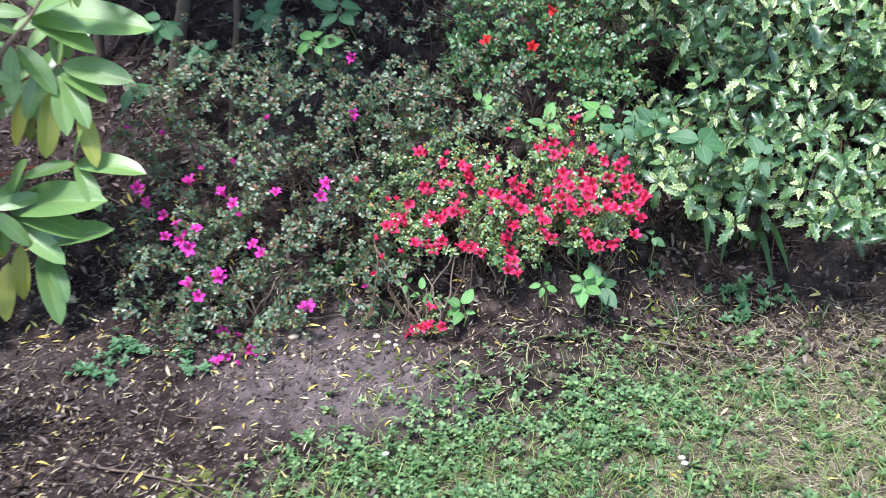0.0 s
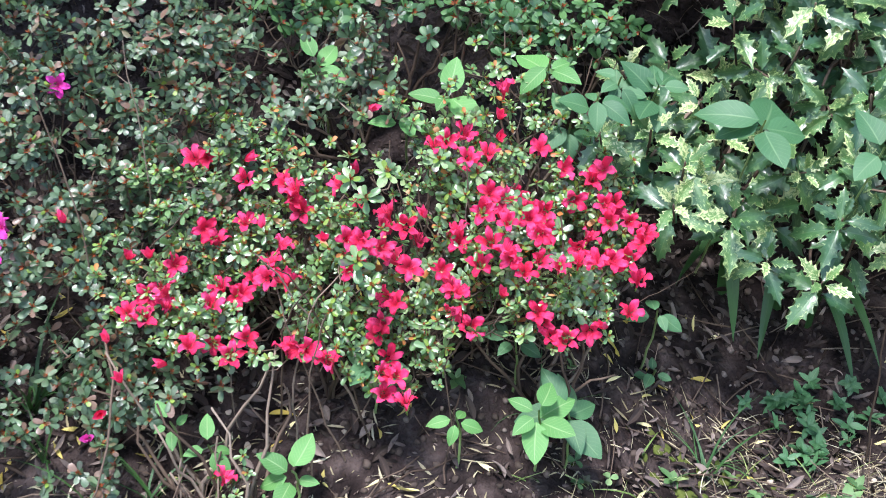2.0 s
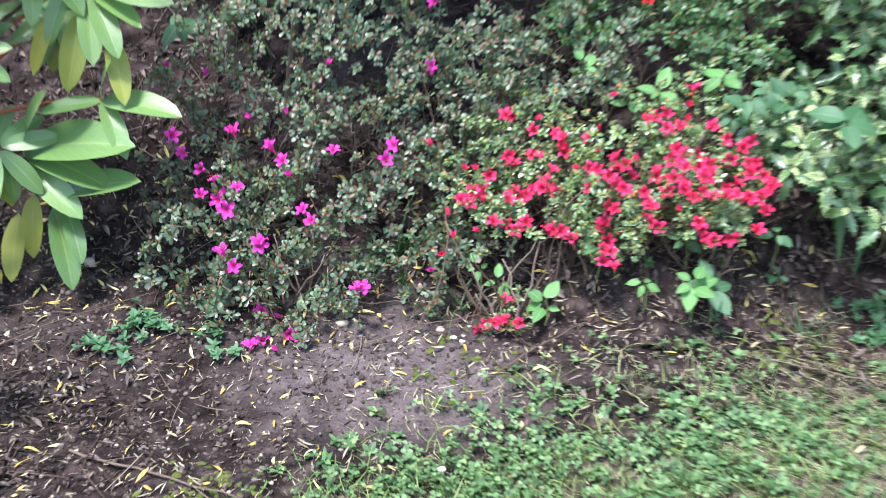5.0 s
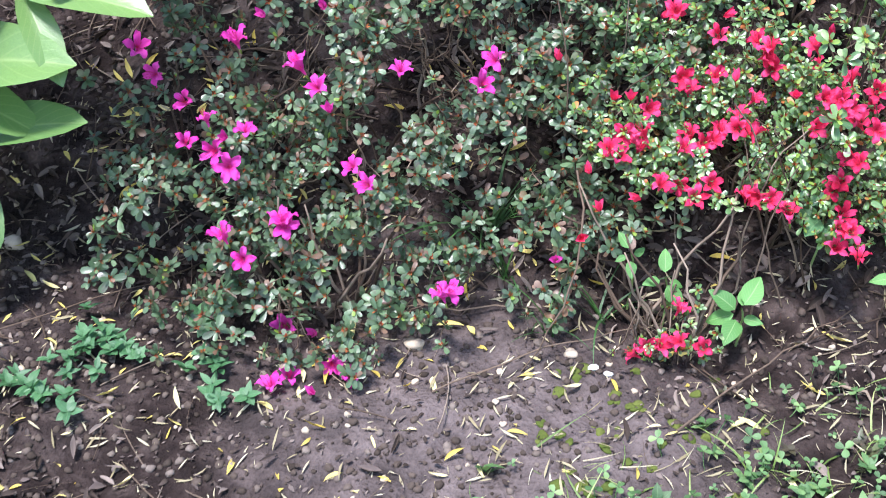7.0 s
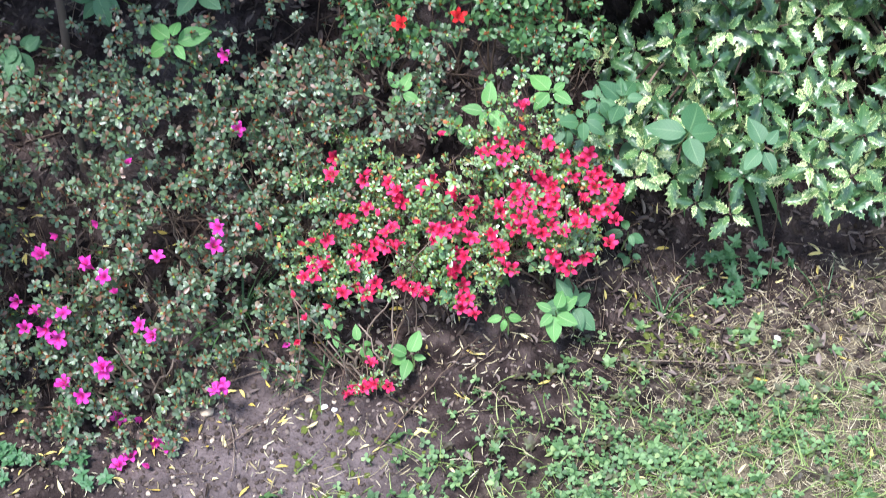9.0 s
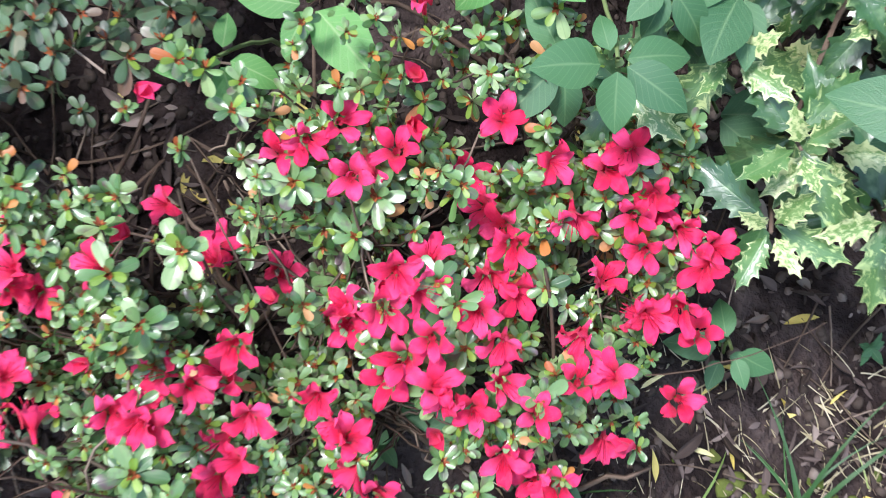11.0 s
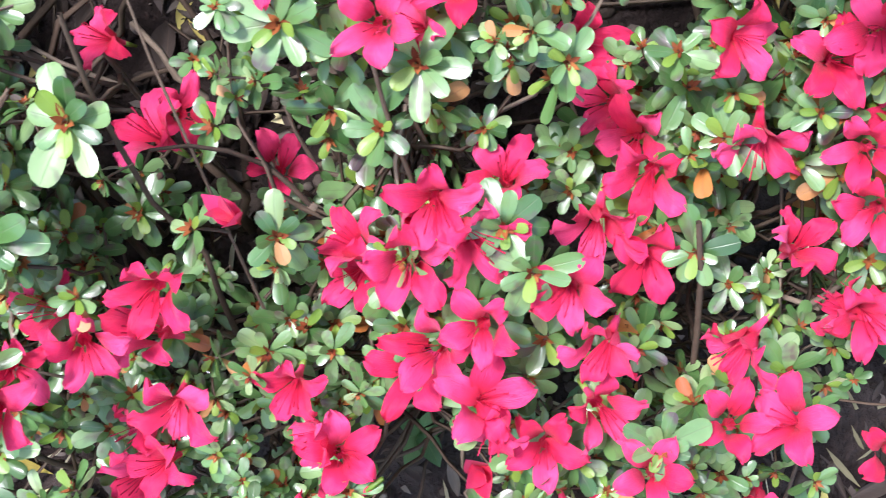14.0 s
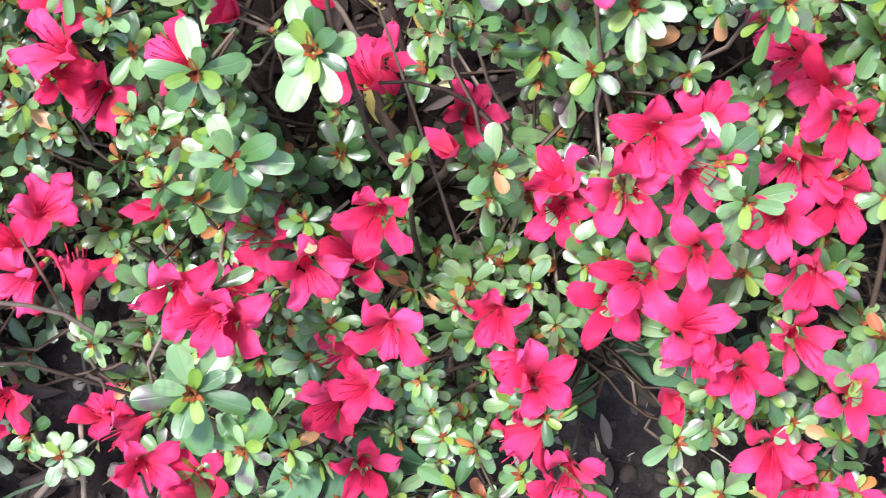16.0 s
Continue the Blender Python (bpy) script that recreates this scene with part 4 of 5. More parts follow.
def spiny_shrub():
    r = np.random.default_rng(51)
    foot = (1.05, 2.85, level(1.05, 2.85) - 0.01)
    shrub = thing("variegated_shrub", foot, "dense shrub with spiny cream-variegated evergreen leaves", "shrub")
    base = Vector(foot)
    loose = [spiny_whorl(500 + k) for k in range(7)]
    kinds = [joined(k) for k in loose]
    mats = [HOLLY, HOLLY_NEW, TWIG]
    single = [[mesh_of("leaf", q, mats) for q in k[:-1]] for k in loose]
    twig = [mesh_of("leaf_whorl", k[-1], mats) for k in loose]
    meshes = [mesh_of("leaf_whorl", k, mats) for k in kinds]
    spots = [(np.array(p), Vector((-0.15, -0.75, 0.6)).normalized()) for p in SPINY_TIPS]

    def edge_of(z):
        """How far to the azalea's side the shrub reaches at a height."""
        return float(np.interp(z, [0.26, 0.32, 0.38, 0.45, 0.5, 0.53, 0.64, 0.7, 0.8, 1.4], [0.74, 0.66, 0.6, 0.53, 0.53, 0.68, 0.66, 0.53, 0.49, 0.46]))

    for count, gap, depth in ((380, 0.049, 0.0), (320, 0.057, 0.12), (240, 0.07, 0.25)):
        layer, tries = [], 0
        while len(layer) < count and tries < 14000:
            tries += 1
            x, z = r.uniform(0.46, 1.85), r.uniform(0.26, 1.45)
            if x < edge_of(z) + r.uniform(-0.02, 0.02) + depth * 0.3 or z < 0.27 + 0.05 * math.sin(9 * x) + depth * 0.2:
                continue
            bulge = 0.07 * math.sin(9 * x + 5 * z) + 0.05 * math.sin(17 * z + 4 * x)
            y = 2.31 + 0.36 * max(z - 0.3, 0) + 0.1 * max(0.75 - x, 0) * (z < 0.55) + bulge + depth + abs(r.normal(0, 0.025))
            if any((x - q[0][0]) ** 2 + (z - q[0][2]) ** 2 < gap * gap for q in layer):
                continue
            layer.append((np.array((x, y, z)), Vector((r.normal(-0.1, 0.35), -0.62, r.normal(0.62, 0.3))).normalized()))
        spots += layer
    spots.sort(key=lambda s: s[0][1] + abs(s[0][0] - 0.8) * 0.3)
    rest, twigs = [], []
    for n, (p, way) in enumerate(spots):
        m = Matrix.Translation(-base) @ aimed(p, way, r.uniform(0, 6.28), r.uniform(0.68, 0.98))
        if n < 150:
            whorl = part("leaf_whorl", twig[n % 7], shrub, matrix=m)
            for q in single[n % 7]:
                part("leaf", q, whorl)
        elif n < 300:
            part("leaf_whorl", meshes[n % 7], shrub, matrix=m)
        else:
            rest.append(kinds[n % 7].moved(m))
        if n % 3 == 0:
            inner = np.array((1.05 + 0.35 * (p[0] - 1.05), 2.8, max(0.45 + 0.3 * (p[2] - 0.45), level(1.05, 2.8) + 0.03)))
            twigs.append(stem_piece(inner, np.array(p) - np.array(way) * 0.09, 0.005, 0.002, (0, 0, 0.05), 6, 0.006, n, 4).moved(Matrix.Translation(-base)))
    tagged(part("foliage", mesh_of("foliage", joined(rest), mats), shrub), kind="stuff")
    tagged(part("twigwork", mesh_of("twigwork", joined(twigs), [TWIG]), shrub), kind="stuff")
    for k in range(5):
        top = np.array((1.05 + (k - 2) * 0.14, 2.72 + 0.03 * k, 0.9))
        part("stem", mesh_of("stem", stem_piece(np.array(foot) + np.array((0.03 * (k - 2), 0, 0)), top, 0.014, 0.006, (0, 0, 0.1), 8, 0.008, k, 6).moved(Matrix.Translation(-base)), [BARK]), shrub)


spiny_shrub()


# ---------------------------------------------------------------- rhododendron
def rhododendron():
    r = np.random.default_rng(61)
    foot = (-1.35, 2.05, level(-1.35, 2.05) - 0.01)
    shrub = thing("rhododendron", foot, "rhododendron with large light green leaves, some yellowing", "shrub")
    base = Vector(foot)
    leaves = [leaf(1.0, r.uniform(0.29, 0.35), oblong, 10, 6, r.uniform(0.1, 0.3), r.uniform(0.1, 0.5), 0.015, r.uniform(-0.15, 0.15), r.uniform(-0.06, 0.06), 600 + k) for k in range(6)]
    fresh = [mesh_of("leaf", k, [RHODO]) for k in leaves]
    yellow = [mesh_of("leaf", k, [RHODO_OLD]) for k in leaves]
    # the same leaves with shade in their colour, for the low whorls
    dark = [mesh_of("leaf", k, [RHODO_SHADED]) for k in leaves]

    def whorl(place, axis, count, length, stock, tilt, start, hanging=0):
        """Leaves spread round a twig's end, and older ones hanging below it."""
        m = Matrix.Translation(-base) @ aimed(place, axis, start)
        for k in range(count):
            w = 2 * math.pi * k / count + r.uniform(-0.2, 0.2)
            part("leaf", stock[int(r.integers(6))], shrub, matrix=m @ turned(w, tilt + r.uniform(-0.25, 0.25), (0.008 * math.cos(w), 0.008 * math.sin(w), 0), length * r.uniform(0.8, 1.12)))
        for k in range(hanging):
            w = r.uniform(-1.2, 1.2)
            down = Matrix.Translation(-base) @ Matrix.Translation(Vector(place) + Vector((0.012 * w, 0.01, -0.012))) @ Matrix.Rotation(-1.57 + w * 0.9, 4, "Z") @ Matrix.Rotation(1.15 + r.uniform(-0.15, 0.2), 4, "Y") @ Matrix.Scale(length * r.uniform(0.8, 1.0), 4)
            part("leaf", (yellow if k % 2 == 0 else stock)[int(r.integers(6))], shrub, matrix=down)
        part("bud", mesh_of("bud", tube([(0, 0, -0.01), (0, 0, 0.006), (0, 0, 0.016)], [0.003, 0.004, 0.001], 6).moved(m), [GREEN_STEM]), shrub, "pale green leaf bud")

    toward = Vector((0.25, -0.75, 0.55))
    tips = [((-0.945, 2.0, 0.95), Vector((-0.1, -0.4, 0.9)), 10, 0.12, fresh, 0.0, 1.0, 6), ((-1.02, 2.03, 0.62), Vector((0.1, -0.7, 0.6)), 10, 0.115, fresh, 0.1, 0.0, 6),
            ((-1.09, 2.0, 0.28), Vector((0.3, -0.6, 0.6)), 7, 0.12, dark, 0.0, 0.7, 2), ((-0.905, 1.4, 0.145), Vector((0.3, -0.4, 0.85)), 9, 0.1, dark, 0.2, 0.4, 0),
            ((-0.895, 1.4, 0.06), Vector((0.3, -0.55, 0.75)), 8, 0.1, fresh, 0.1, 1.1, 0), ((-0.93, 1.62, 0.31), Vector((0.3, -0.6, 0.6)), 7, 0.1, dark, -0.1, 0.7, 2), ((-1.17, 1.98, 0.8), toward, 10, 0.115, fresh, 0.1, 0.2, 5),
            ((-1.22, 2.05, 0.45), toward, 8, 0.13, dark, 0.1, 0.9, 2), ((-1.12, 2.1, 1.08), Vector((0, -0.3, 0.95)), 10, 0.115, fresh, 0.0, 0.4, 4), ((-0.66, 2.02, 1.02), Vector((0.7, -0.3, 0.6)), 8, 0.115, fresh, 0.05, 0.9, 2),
            ((-0.99, 2.05, 0.76), Vector((0.0, -0.5, 0.4)), 6, 0.13, fresh, -0.2, 0.8, 5), ((-0.98, 2.05, 0.42), toward, 8, 0.12, fresh, 0.0, 0.8, 4),
            ((-0.9, 2.2, 0.66), toward, 9, 0.115, fresh, 0.0, 0.3, 4), ((-0.8, 2.22, 0.84), Vector((0.2, -0.6, 0.7)), 9, 0.115, fresh, 0.1, 1.2, 4), ((-1.0, 2.2, 0.86), toward, 9, 0.115, fresh, 0.0, 0.6, 5)]
    for n, (x0, z0, x1, z1, aged) in enumerate(RHODO_LEAVES):
        start, end = Vector((x0, 2.12, z0)), Vector((x1, 2.07 - 0.03 * r.random(), z1))
        along = (end - start).normalized()
        face = Vector((0.25, -0.6, 0.75)) + Vector(r.normal(0, 0.18, 3))
        face = (face - along * face.dot(along)).normalized()
        turn = Matrix((along, face.cross(along), face)).transposed().to_4x4()
        part("leaf", (yellow if aged else fresh)[n % 6], shrub, matrix=Matrix.Translation(start - base) @ turn @ Matrix.Scale((end - start).length * 1.06, 4))
    for n, tip in enumerate(((-0.779, 2.12, 0.509), (-0.961, 2.12, 0.392), (-0.818, 2.12, 0.745), (-0.891, 2.12, 0.901))):
        piece = stem_piece((-1.28, 2.08, 0.42), tip, 0.006, 0.0032, (0, 0, -0.05 if n == 1 else 0.02), 9, 0.004, n + 40, 6)
        part("branch", mesh_of("branch", piece.moved(Matrix.Translation(-base)), [RED_STEM]), shrub, "reddish branch")
    hub = (-1.28, 2.08, 0.42)
    part("trunk", mesh_of("trunk", stem_piece(foot, hub, 0.022, 0.014, (0.02, 0, 0), 8, 0.006, 5, 8).moved(Matrix.Translation(-base)), [BARK]), shrub)
    for n, tip in enumerate(tips):
        whorl(*tip)
        root = hub if tip[0][2] > 0.25 else (-1.25, 1.9, level(-1.25, 1.9))
        piece = stem_piece(root, np.array(tip[0]) - np.array(tip[1].normalized()) * 0.005, 0.007, 0.0032, (0, 0, -0.03), 9, 0.004, n, 6)
        part("branch", mesh_of("branch", piece.moved(Matrix.Translation(-base)), [RED_STEM if n % 2 == 0 else TWIG]), shrub)


rhododendron()


# ---------------------------------------------------------------- seedlings, strap leaves, weeds
SOFT = [leaf(1.0, w, ovate, 8, 4, 0.18, d, 0.03, 0.1, s, 700 + k) for k, (w, d, s) in enumerate(((0.6, 0.3, 0.05), (0.52, 0.7, -0.09), (0.64, 0.15, 0.1), (0.56, 0.5, -0.03)))]


def seedling(place, length, count, colour, label, seed, axis=(0.05, -0.6, 0.75), tilt=0.15):
    """A soft broad-leaved seedling: leaves in a whorl at the end of a thin stem."""
    r = np.random.default_rng(seed)
    x, y, z = place
    fy = y + 0.02 + min(max(z - level(x, y) - 0.1, 0) * 0.9, 0.3)
    foot = Vector((x, fy, level(x, fy) - 0.004))
    plant = thing("seedling", foot, label, "seedling", "broad-leaved seedlings")
    stock = [mesh_of("leaf", k, [colour]) for k in SOFT]
    m = Matrix.Translation(-foot) @ aimed(place, axis, r.uniform(0, 6.28))
    for k in range(count):
        w = 2 * math.pi * k / count + r.uniform(-0.5, 0.5)
        part("leaf", stock[int(r.integers(4))], plant, matrix=m @ turned(w, tilt + r.uniform(-0.5, 0.4), (0.007 * math.cos(w), 0.007 * math.sin(w), -0.006 * k), length * r.uniform(0.6, 1.25)))
    if z - foot.z > 0.01:
        part("stem", mesh_of("stem", stem_piece(foot, place, 0.002, 0.0013, (0.01, 0.02, 0), 6, 0.001, seed, 5).moved(Matrix.Translation(-foot)), [GREEN_STEM]), plant)


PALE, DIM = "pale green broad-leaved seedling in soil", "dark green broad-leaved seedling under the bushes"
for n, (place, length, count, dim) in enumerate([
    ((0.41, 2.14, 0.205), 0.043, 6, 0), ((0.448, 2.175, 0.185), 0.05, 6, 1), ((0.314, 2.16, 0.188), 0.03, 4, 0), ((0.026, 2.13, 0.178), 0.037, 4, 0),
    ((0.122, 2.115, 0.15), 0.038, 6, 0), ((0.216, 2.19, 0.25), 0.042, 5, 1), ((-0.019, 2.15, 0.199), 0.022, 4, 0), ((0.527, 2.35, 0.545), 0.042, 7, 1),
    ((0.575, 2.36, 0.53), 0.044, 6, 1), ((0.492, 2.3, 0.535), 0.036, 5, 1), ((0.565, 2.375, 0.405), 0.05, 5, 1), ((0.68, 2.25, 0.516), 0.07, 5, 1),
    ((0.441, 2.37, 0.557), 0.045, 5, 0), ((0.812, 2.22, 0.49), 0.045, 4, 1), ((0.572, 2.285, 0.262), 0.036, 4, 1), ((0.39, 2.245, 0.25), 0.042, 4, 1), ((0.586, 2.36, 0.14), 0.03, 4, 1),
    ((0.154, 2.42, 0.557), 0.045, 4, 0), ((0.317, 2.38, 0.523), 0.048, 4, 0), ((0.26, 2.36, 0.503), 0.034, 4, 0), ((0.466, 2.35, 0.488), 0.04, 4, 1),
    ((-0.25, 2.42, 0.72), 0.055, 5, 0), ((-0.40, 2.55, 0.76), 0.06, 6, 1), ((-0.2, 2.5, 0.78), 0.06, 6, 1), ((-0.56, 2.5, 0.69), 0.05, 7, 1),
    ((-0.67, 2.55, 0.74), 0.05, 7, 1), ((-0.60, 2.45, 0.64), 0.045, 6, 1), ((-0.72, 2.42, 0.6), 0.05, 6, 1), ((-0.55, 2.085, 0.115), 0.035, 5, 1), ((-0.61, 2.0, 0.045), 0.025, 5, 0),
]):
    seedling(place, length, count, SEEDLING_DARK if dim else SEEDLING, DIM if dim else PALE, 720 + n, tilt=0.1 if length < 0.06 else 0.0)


def strap_clump():
    """Arching strap leaves under the spiny shrub."""
    foot = Vector((0.76, 2.54, level(0.76, 2.54) - 0.005))
    plant = thing("strap_leaved_plant", foot, "arching glossy green strap-leaved plant under a shrub", "plant")
    for k, (x0, y0, z0, x1, y1, reach) in enumerate(((0.719, 2.53, 0.25, 0.724, 2.49, 0.012), (0.79, 2.53, 0.23, 0.755, 2.47, 0.01), (0.872, 2.53, 0.21, 0.93, 2.46, 0.0115), (0.72, 2.56, 0.25, 0.645, 2.53, 0.012), (0.85, 2.5, 0.2, 0.885, 2.43, 0.01))):
        dx, dy = x1 - x0, y1 - y0
        start = np.array((x0, y0, z0)) - np.array(foot)
        end = np.array((x1, y1, level(x1, y1) + 0.004)) - np.array(foot)
        root = np.array((x0 - dx * 0.3, y0 + 0.02, level(x0 - dx * 0.3, y0 + 0.02))) - np.array(foot)
        pts = [(1 - q) ** 2 * root + 2 * q * (1 - q) * (start + np.array((0, -0.01, 0.07))) + q * q * end for q in np.linspace(0, 1, 13)]
        v, uv, f = [], [], []
        for i, p in enumerate(pts):
            u = i / 12
            side = np.array((-dy, dx, 0)) / math.hypot(dx, dy) * reach * (0.75 + 0.35 * math.sin(2.4 * u)) * (1 - u ** 6) * 0.9
            for j, s in enumerate((-1, 0, 1)):
                v.append(np.array(p) + side * s + np.array((0, 0, abs(s) * 0.003))), uv.append((u, j / 2))
        for i in range(12):
            for j in range(2):
                a = i * 3 + j
                f.append((a, a + 3, a + 4, a + 1))
        part("leaf", mesh_of("leaf", Piece(v, f, uv), [STRAP]), plant)


strap_clump()
BLADES = [leaf(1.0, 0.03, blade, 6, 1, 0, d, 0, t, s, 800 + k) for k, (d, t, s) in enumerate(((0.6, 0.3, 0.1), (1.1, -0.4, -0.1), (1.6, 0.2, 0.15), (0.9, 0.6, -0.2)))]


def tuft(place, count, length, seed, label, spread=0.7):
    r = np.random.default_rng(seed)
    foot = Vector((place[0], place[1], level(*place[:2]) - 0.003))
    plant = thing("grass_tuft", foot, label, "grass", "grass tufts")
    stock = [mesh_of("blade", b, [STRAP]) for b in BLADES]
    for k in range(count):
        part("blade", stock[k % 4], plant, matrix=turned(r.uniform(0, 6.28), 1.45 - r.uniform(0.1, spread), (r.normal(0, 0.004), r.normal(0, 0.004), 0), length * r.uniform(0.6, 1.2)))


for n, (p, count, length) in enumerate((((0.64, 2.27), 14, 0.13), ((-0.21, 2.26), 18, 0.17), ((-0.18, 2.2), 10, 0.14), ((-0.05, 2.15), 10, 0.12), ((0.98, 2.3), 12, 0.1), ((0.42, 2.24), 8, 0.1), ((-0.12, 2.13), 8, 0.11))):
    tuft(p, count, length, 820 + n, "thin green grass tuft growing among the azaleas")


# ---------------------------------------------------------------- trunks and twigs at the back
def trunk(name, pts, radii, label, seed):
    foot = Vector(pts[0])
    tree = thing(name, foot, label, "shrub stem")
    r = np.random.default_rng(seed)
    part("trunk", mesh_of("trunk", tube([Vector(p) - foot + Vector(r.normal(0, 0.003, 3)) for p in pts], radii, 8), [BARK]), tree)
    top = Vector(pts[-1]) - foot
    # Leaves overhead are unseen, added above the trunk to shade the bank.
    sprays, crown = [joined([leaf(0.06, 0.03, ovate, 4, 2, 0.2, 0.4).moved(turned(k * 1.3, r.uniform(-0.2, 0.6), (0, 0, -0.014 * k))) for k in range(6)]) for _ in range(3)], []
    for k in range(240):
        d = Vector(r.normal(0, 1, 3)).normalized() * r.uniform(0.5, 1.0)
        crown.append(sprays[k % 3].moved(aimed(top + Vector((d.x * 0.5, d.y * 0.42 - 0.1, 0.72 + d.z * 0.26)), d + Vector((0, 0, 0.6)), r.uniform(0, 6.28), r.uniform(0.9, 1.5))))
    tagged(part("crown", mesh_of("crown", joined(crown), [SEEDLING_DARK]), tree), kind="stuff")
    for k in range(5):
        end = top + Vector((r.uniform(-0.35, 0.35), r.uniform(-0.35, 0.2), r.uniform(0.55, 0.8)))
        part("branch", mesh_of("branch", stem_piece(top * 0.97, end, radii[-1] * 0.7, 0.002, r.normal(0, 0.03, 3), 7, 0.004, seed + k, 6), [BARK]), tree)


trunk("old_shrub", [(-0.72, 2.72, level(-0.72, 2.72) - 0.02), (-0.69, 2.7, 0.62), (-0.64, 2.68, 0.78), (-0.55, 2.66, 0.92)], [0.024, 0.021, 0.018, 0.012], "dark leaning trunk of an old shrub", 900)
trunk("old_shrub", [(-0.53, 2.55, level(-0.53, 2.55) - 0.02), (-0.5, 2.54, 0.55), (-0.475, 2.54, 0.72), (-0.455, 2.54, 0.9)], [0.009, 0.0085, 0.008, 0.007], "slender grey-brown trunk of a shrub", 910)
trunk("old_shrub", [(-0.95, 2.8, level(-0.95, 2.8) - 0.02), (-0.93, 2.8, 0.75), (-0.86, 2.8, 0.95)], [0.016, 0.013, 0.009], "dark bent trunk of an old shrub", 920)


def loose_twig(a, b, lift, r0, seed, label, colour=None, n=10):
    foot = Vector(a)
    piece = stem_piece(Vector((0, 0, 0)), Vector(b) - foot, r0, r0 * 0.5, lift, n, r0 * 1.2, seed, 5)
    ob = new("twig", mesh_of("twig", piece, [colour or TWIG]))
    ob.location = foot
    tagged(ob, label, "twig", "loose twigs")


def on_ground(x, y, up=0.003):
    return (x, y, level(x, y) + up)


LYING, BARE = "thin dry brown twig lying on soil", "thin bare grey stem arching among azaleas"
for n, (a, b, lift, r0) in enumerate((
    (on_ground(-0.68, 1.63), on_ground(-0.33, 1.53), (0, 0, 0.004), 0.003), (on_ground(-1.0, 1.9), on_ground(-0.66, 2.16), (0, 0, 0.03), 0.0016),
    (on_ground(-0.66, 2.13), on_ground(-0.34, 2.12), (0, 0, 0.02), 0.0022), (on_ground(-0.6, 2.1), on_ground(-0.15, 2.16), (0, -0.01, 0.02), 0.0022),
    (on_ground(-0.25, 2.0), on_ground(0.02, 2.15), (0, 0, 0.03), 0.0015), (on_ground(0.25, 2.08), on_ground(0.335, 2.03), (0, 0, 0.004), 0.0025),
    (on_ground(0.05, 1.97), on_ground(0.27, 2.2), (0, 0, 0.015), 0.0018), (on_ground(-0.66, 1.75), on_ground(-0.62, 1.52), (0, 0, 0.006), 0.0016),
    (on_ground(-0.95, 1.75), on_ground(-0.72, 1.72), (0, 0, 0.006), 0.002), (on_ground(-0.9, 1.62), on_ground(-0.7, 1.5), (0, 0, 0.01), 0.002),
    (on_ground(0.5, 2.15), on_ground(0.95, 2.11), (0, 0, 0.006), 0.0014), (on_ground(0.62, 2.26), on_ground(0.92, 2.2), (0, 0, 0.01), 0.0014),
    (on_ground(0.3, 2.16), on_ground(0.33, 2.28), (0, 0, 0.04), 0.0016), (on_ground(0.2, 2.14), on_ground(0.36, 2.2), (0, 0, 0.03), 0.0016))):
    loose_twig(a, b, lift, r0, 930 + n, LYING)
for n, (a, b, lift, r0) in enumerate((
    ((-0.095, 2.2, 0.285), on_ground(-0.145, 2.06), (0.07, -0.03, 0.03), 0.0019), (on_ground(-0.13, 2.3), (-0.15, 2.23, 0.575), (0.05, -0.04, -0.02), 0.0016),
    (on_ground(-0.07, 2.36), (-0.055, 2.28, 0.62), (0.03, -0.03, 0), 0.0014), (on_ground(0.34, 2.3), (0.335, 2.28, 0.46), (0.01, -0.02, 0), 0.0017),
    (on_ground(0.275, 2.28), (0.245, 2.26, 0.5), (-0.01, -0.03, 0), 0.0018), (on_ground(0.46, 2.26), (0.47, 2.24, 0.36), (0.015, 0, 0), 0.0024),
    ((0.51, 2.26, 0.275), (0.62, 2.25, 0.34), (0, -0.01, -0.01), 0.0006), (on_ground(-0.02, 2.75), (-0.04, 2.62, 0.86), (0.06, 0, 0), 0.0018),
    (on_ground(0.06, 2.72), (0.2, 2.62, 0.62), (0, 0, 0.04), 0.0018), (on_ground(-0.08, 2.6), (0.1, 2.68, 0.66), (0, 0, 0.05), 0.0018),
    (on_ground(0.87, 2.32), (0.85, 2.24, 0.38), (0, 0, 0), 0.0017), (on_ground(-0.06, 2.26), (0.005, 2.25, 0.425), (-0.08, -0.02, 0.05), 0.0016),
    (on_ground(0.315, 2.19), (0.242, 2.305, 0.475), (0.015, -0.02, 0.03), 0.0011), (on_ground(0.447, 2.2), (0.446, 2.262, 0.4), (0.006, -0.005, 0), 0.0024),
    (on_ground(0.2, 2.23), (0.09, 2.17, 0.4), (0, 0, 0.06), 0.0018), (on_ground(0.12, 2.2), (0.185, 2.2, 0.36), (-0.04, -0.01, 0.05), 0.0016),
    (on_ground(0.21, 2.21), (0.115, 2.145, 0.39), (0.01, 0, 0.07), 0.0015), (on_ground(0.1, 2.24), (0.16, 2.15, 0.37), (-0.03, 0, 0.06), 0.0015),
    (on_ground(0.18, 2.19), (0.1, 2.215, 0.37), (-0.01, -0.03, 0.02), 0.0014), (on_ground(0.14, 2.17), (0.17, 2.13, 0.34), (-0.02, 0, 0.03), 0.0016))):
    loose_twig(a, b, lift, r0, 960 + n, BARE)


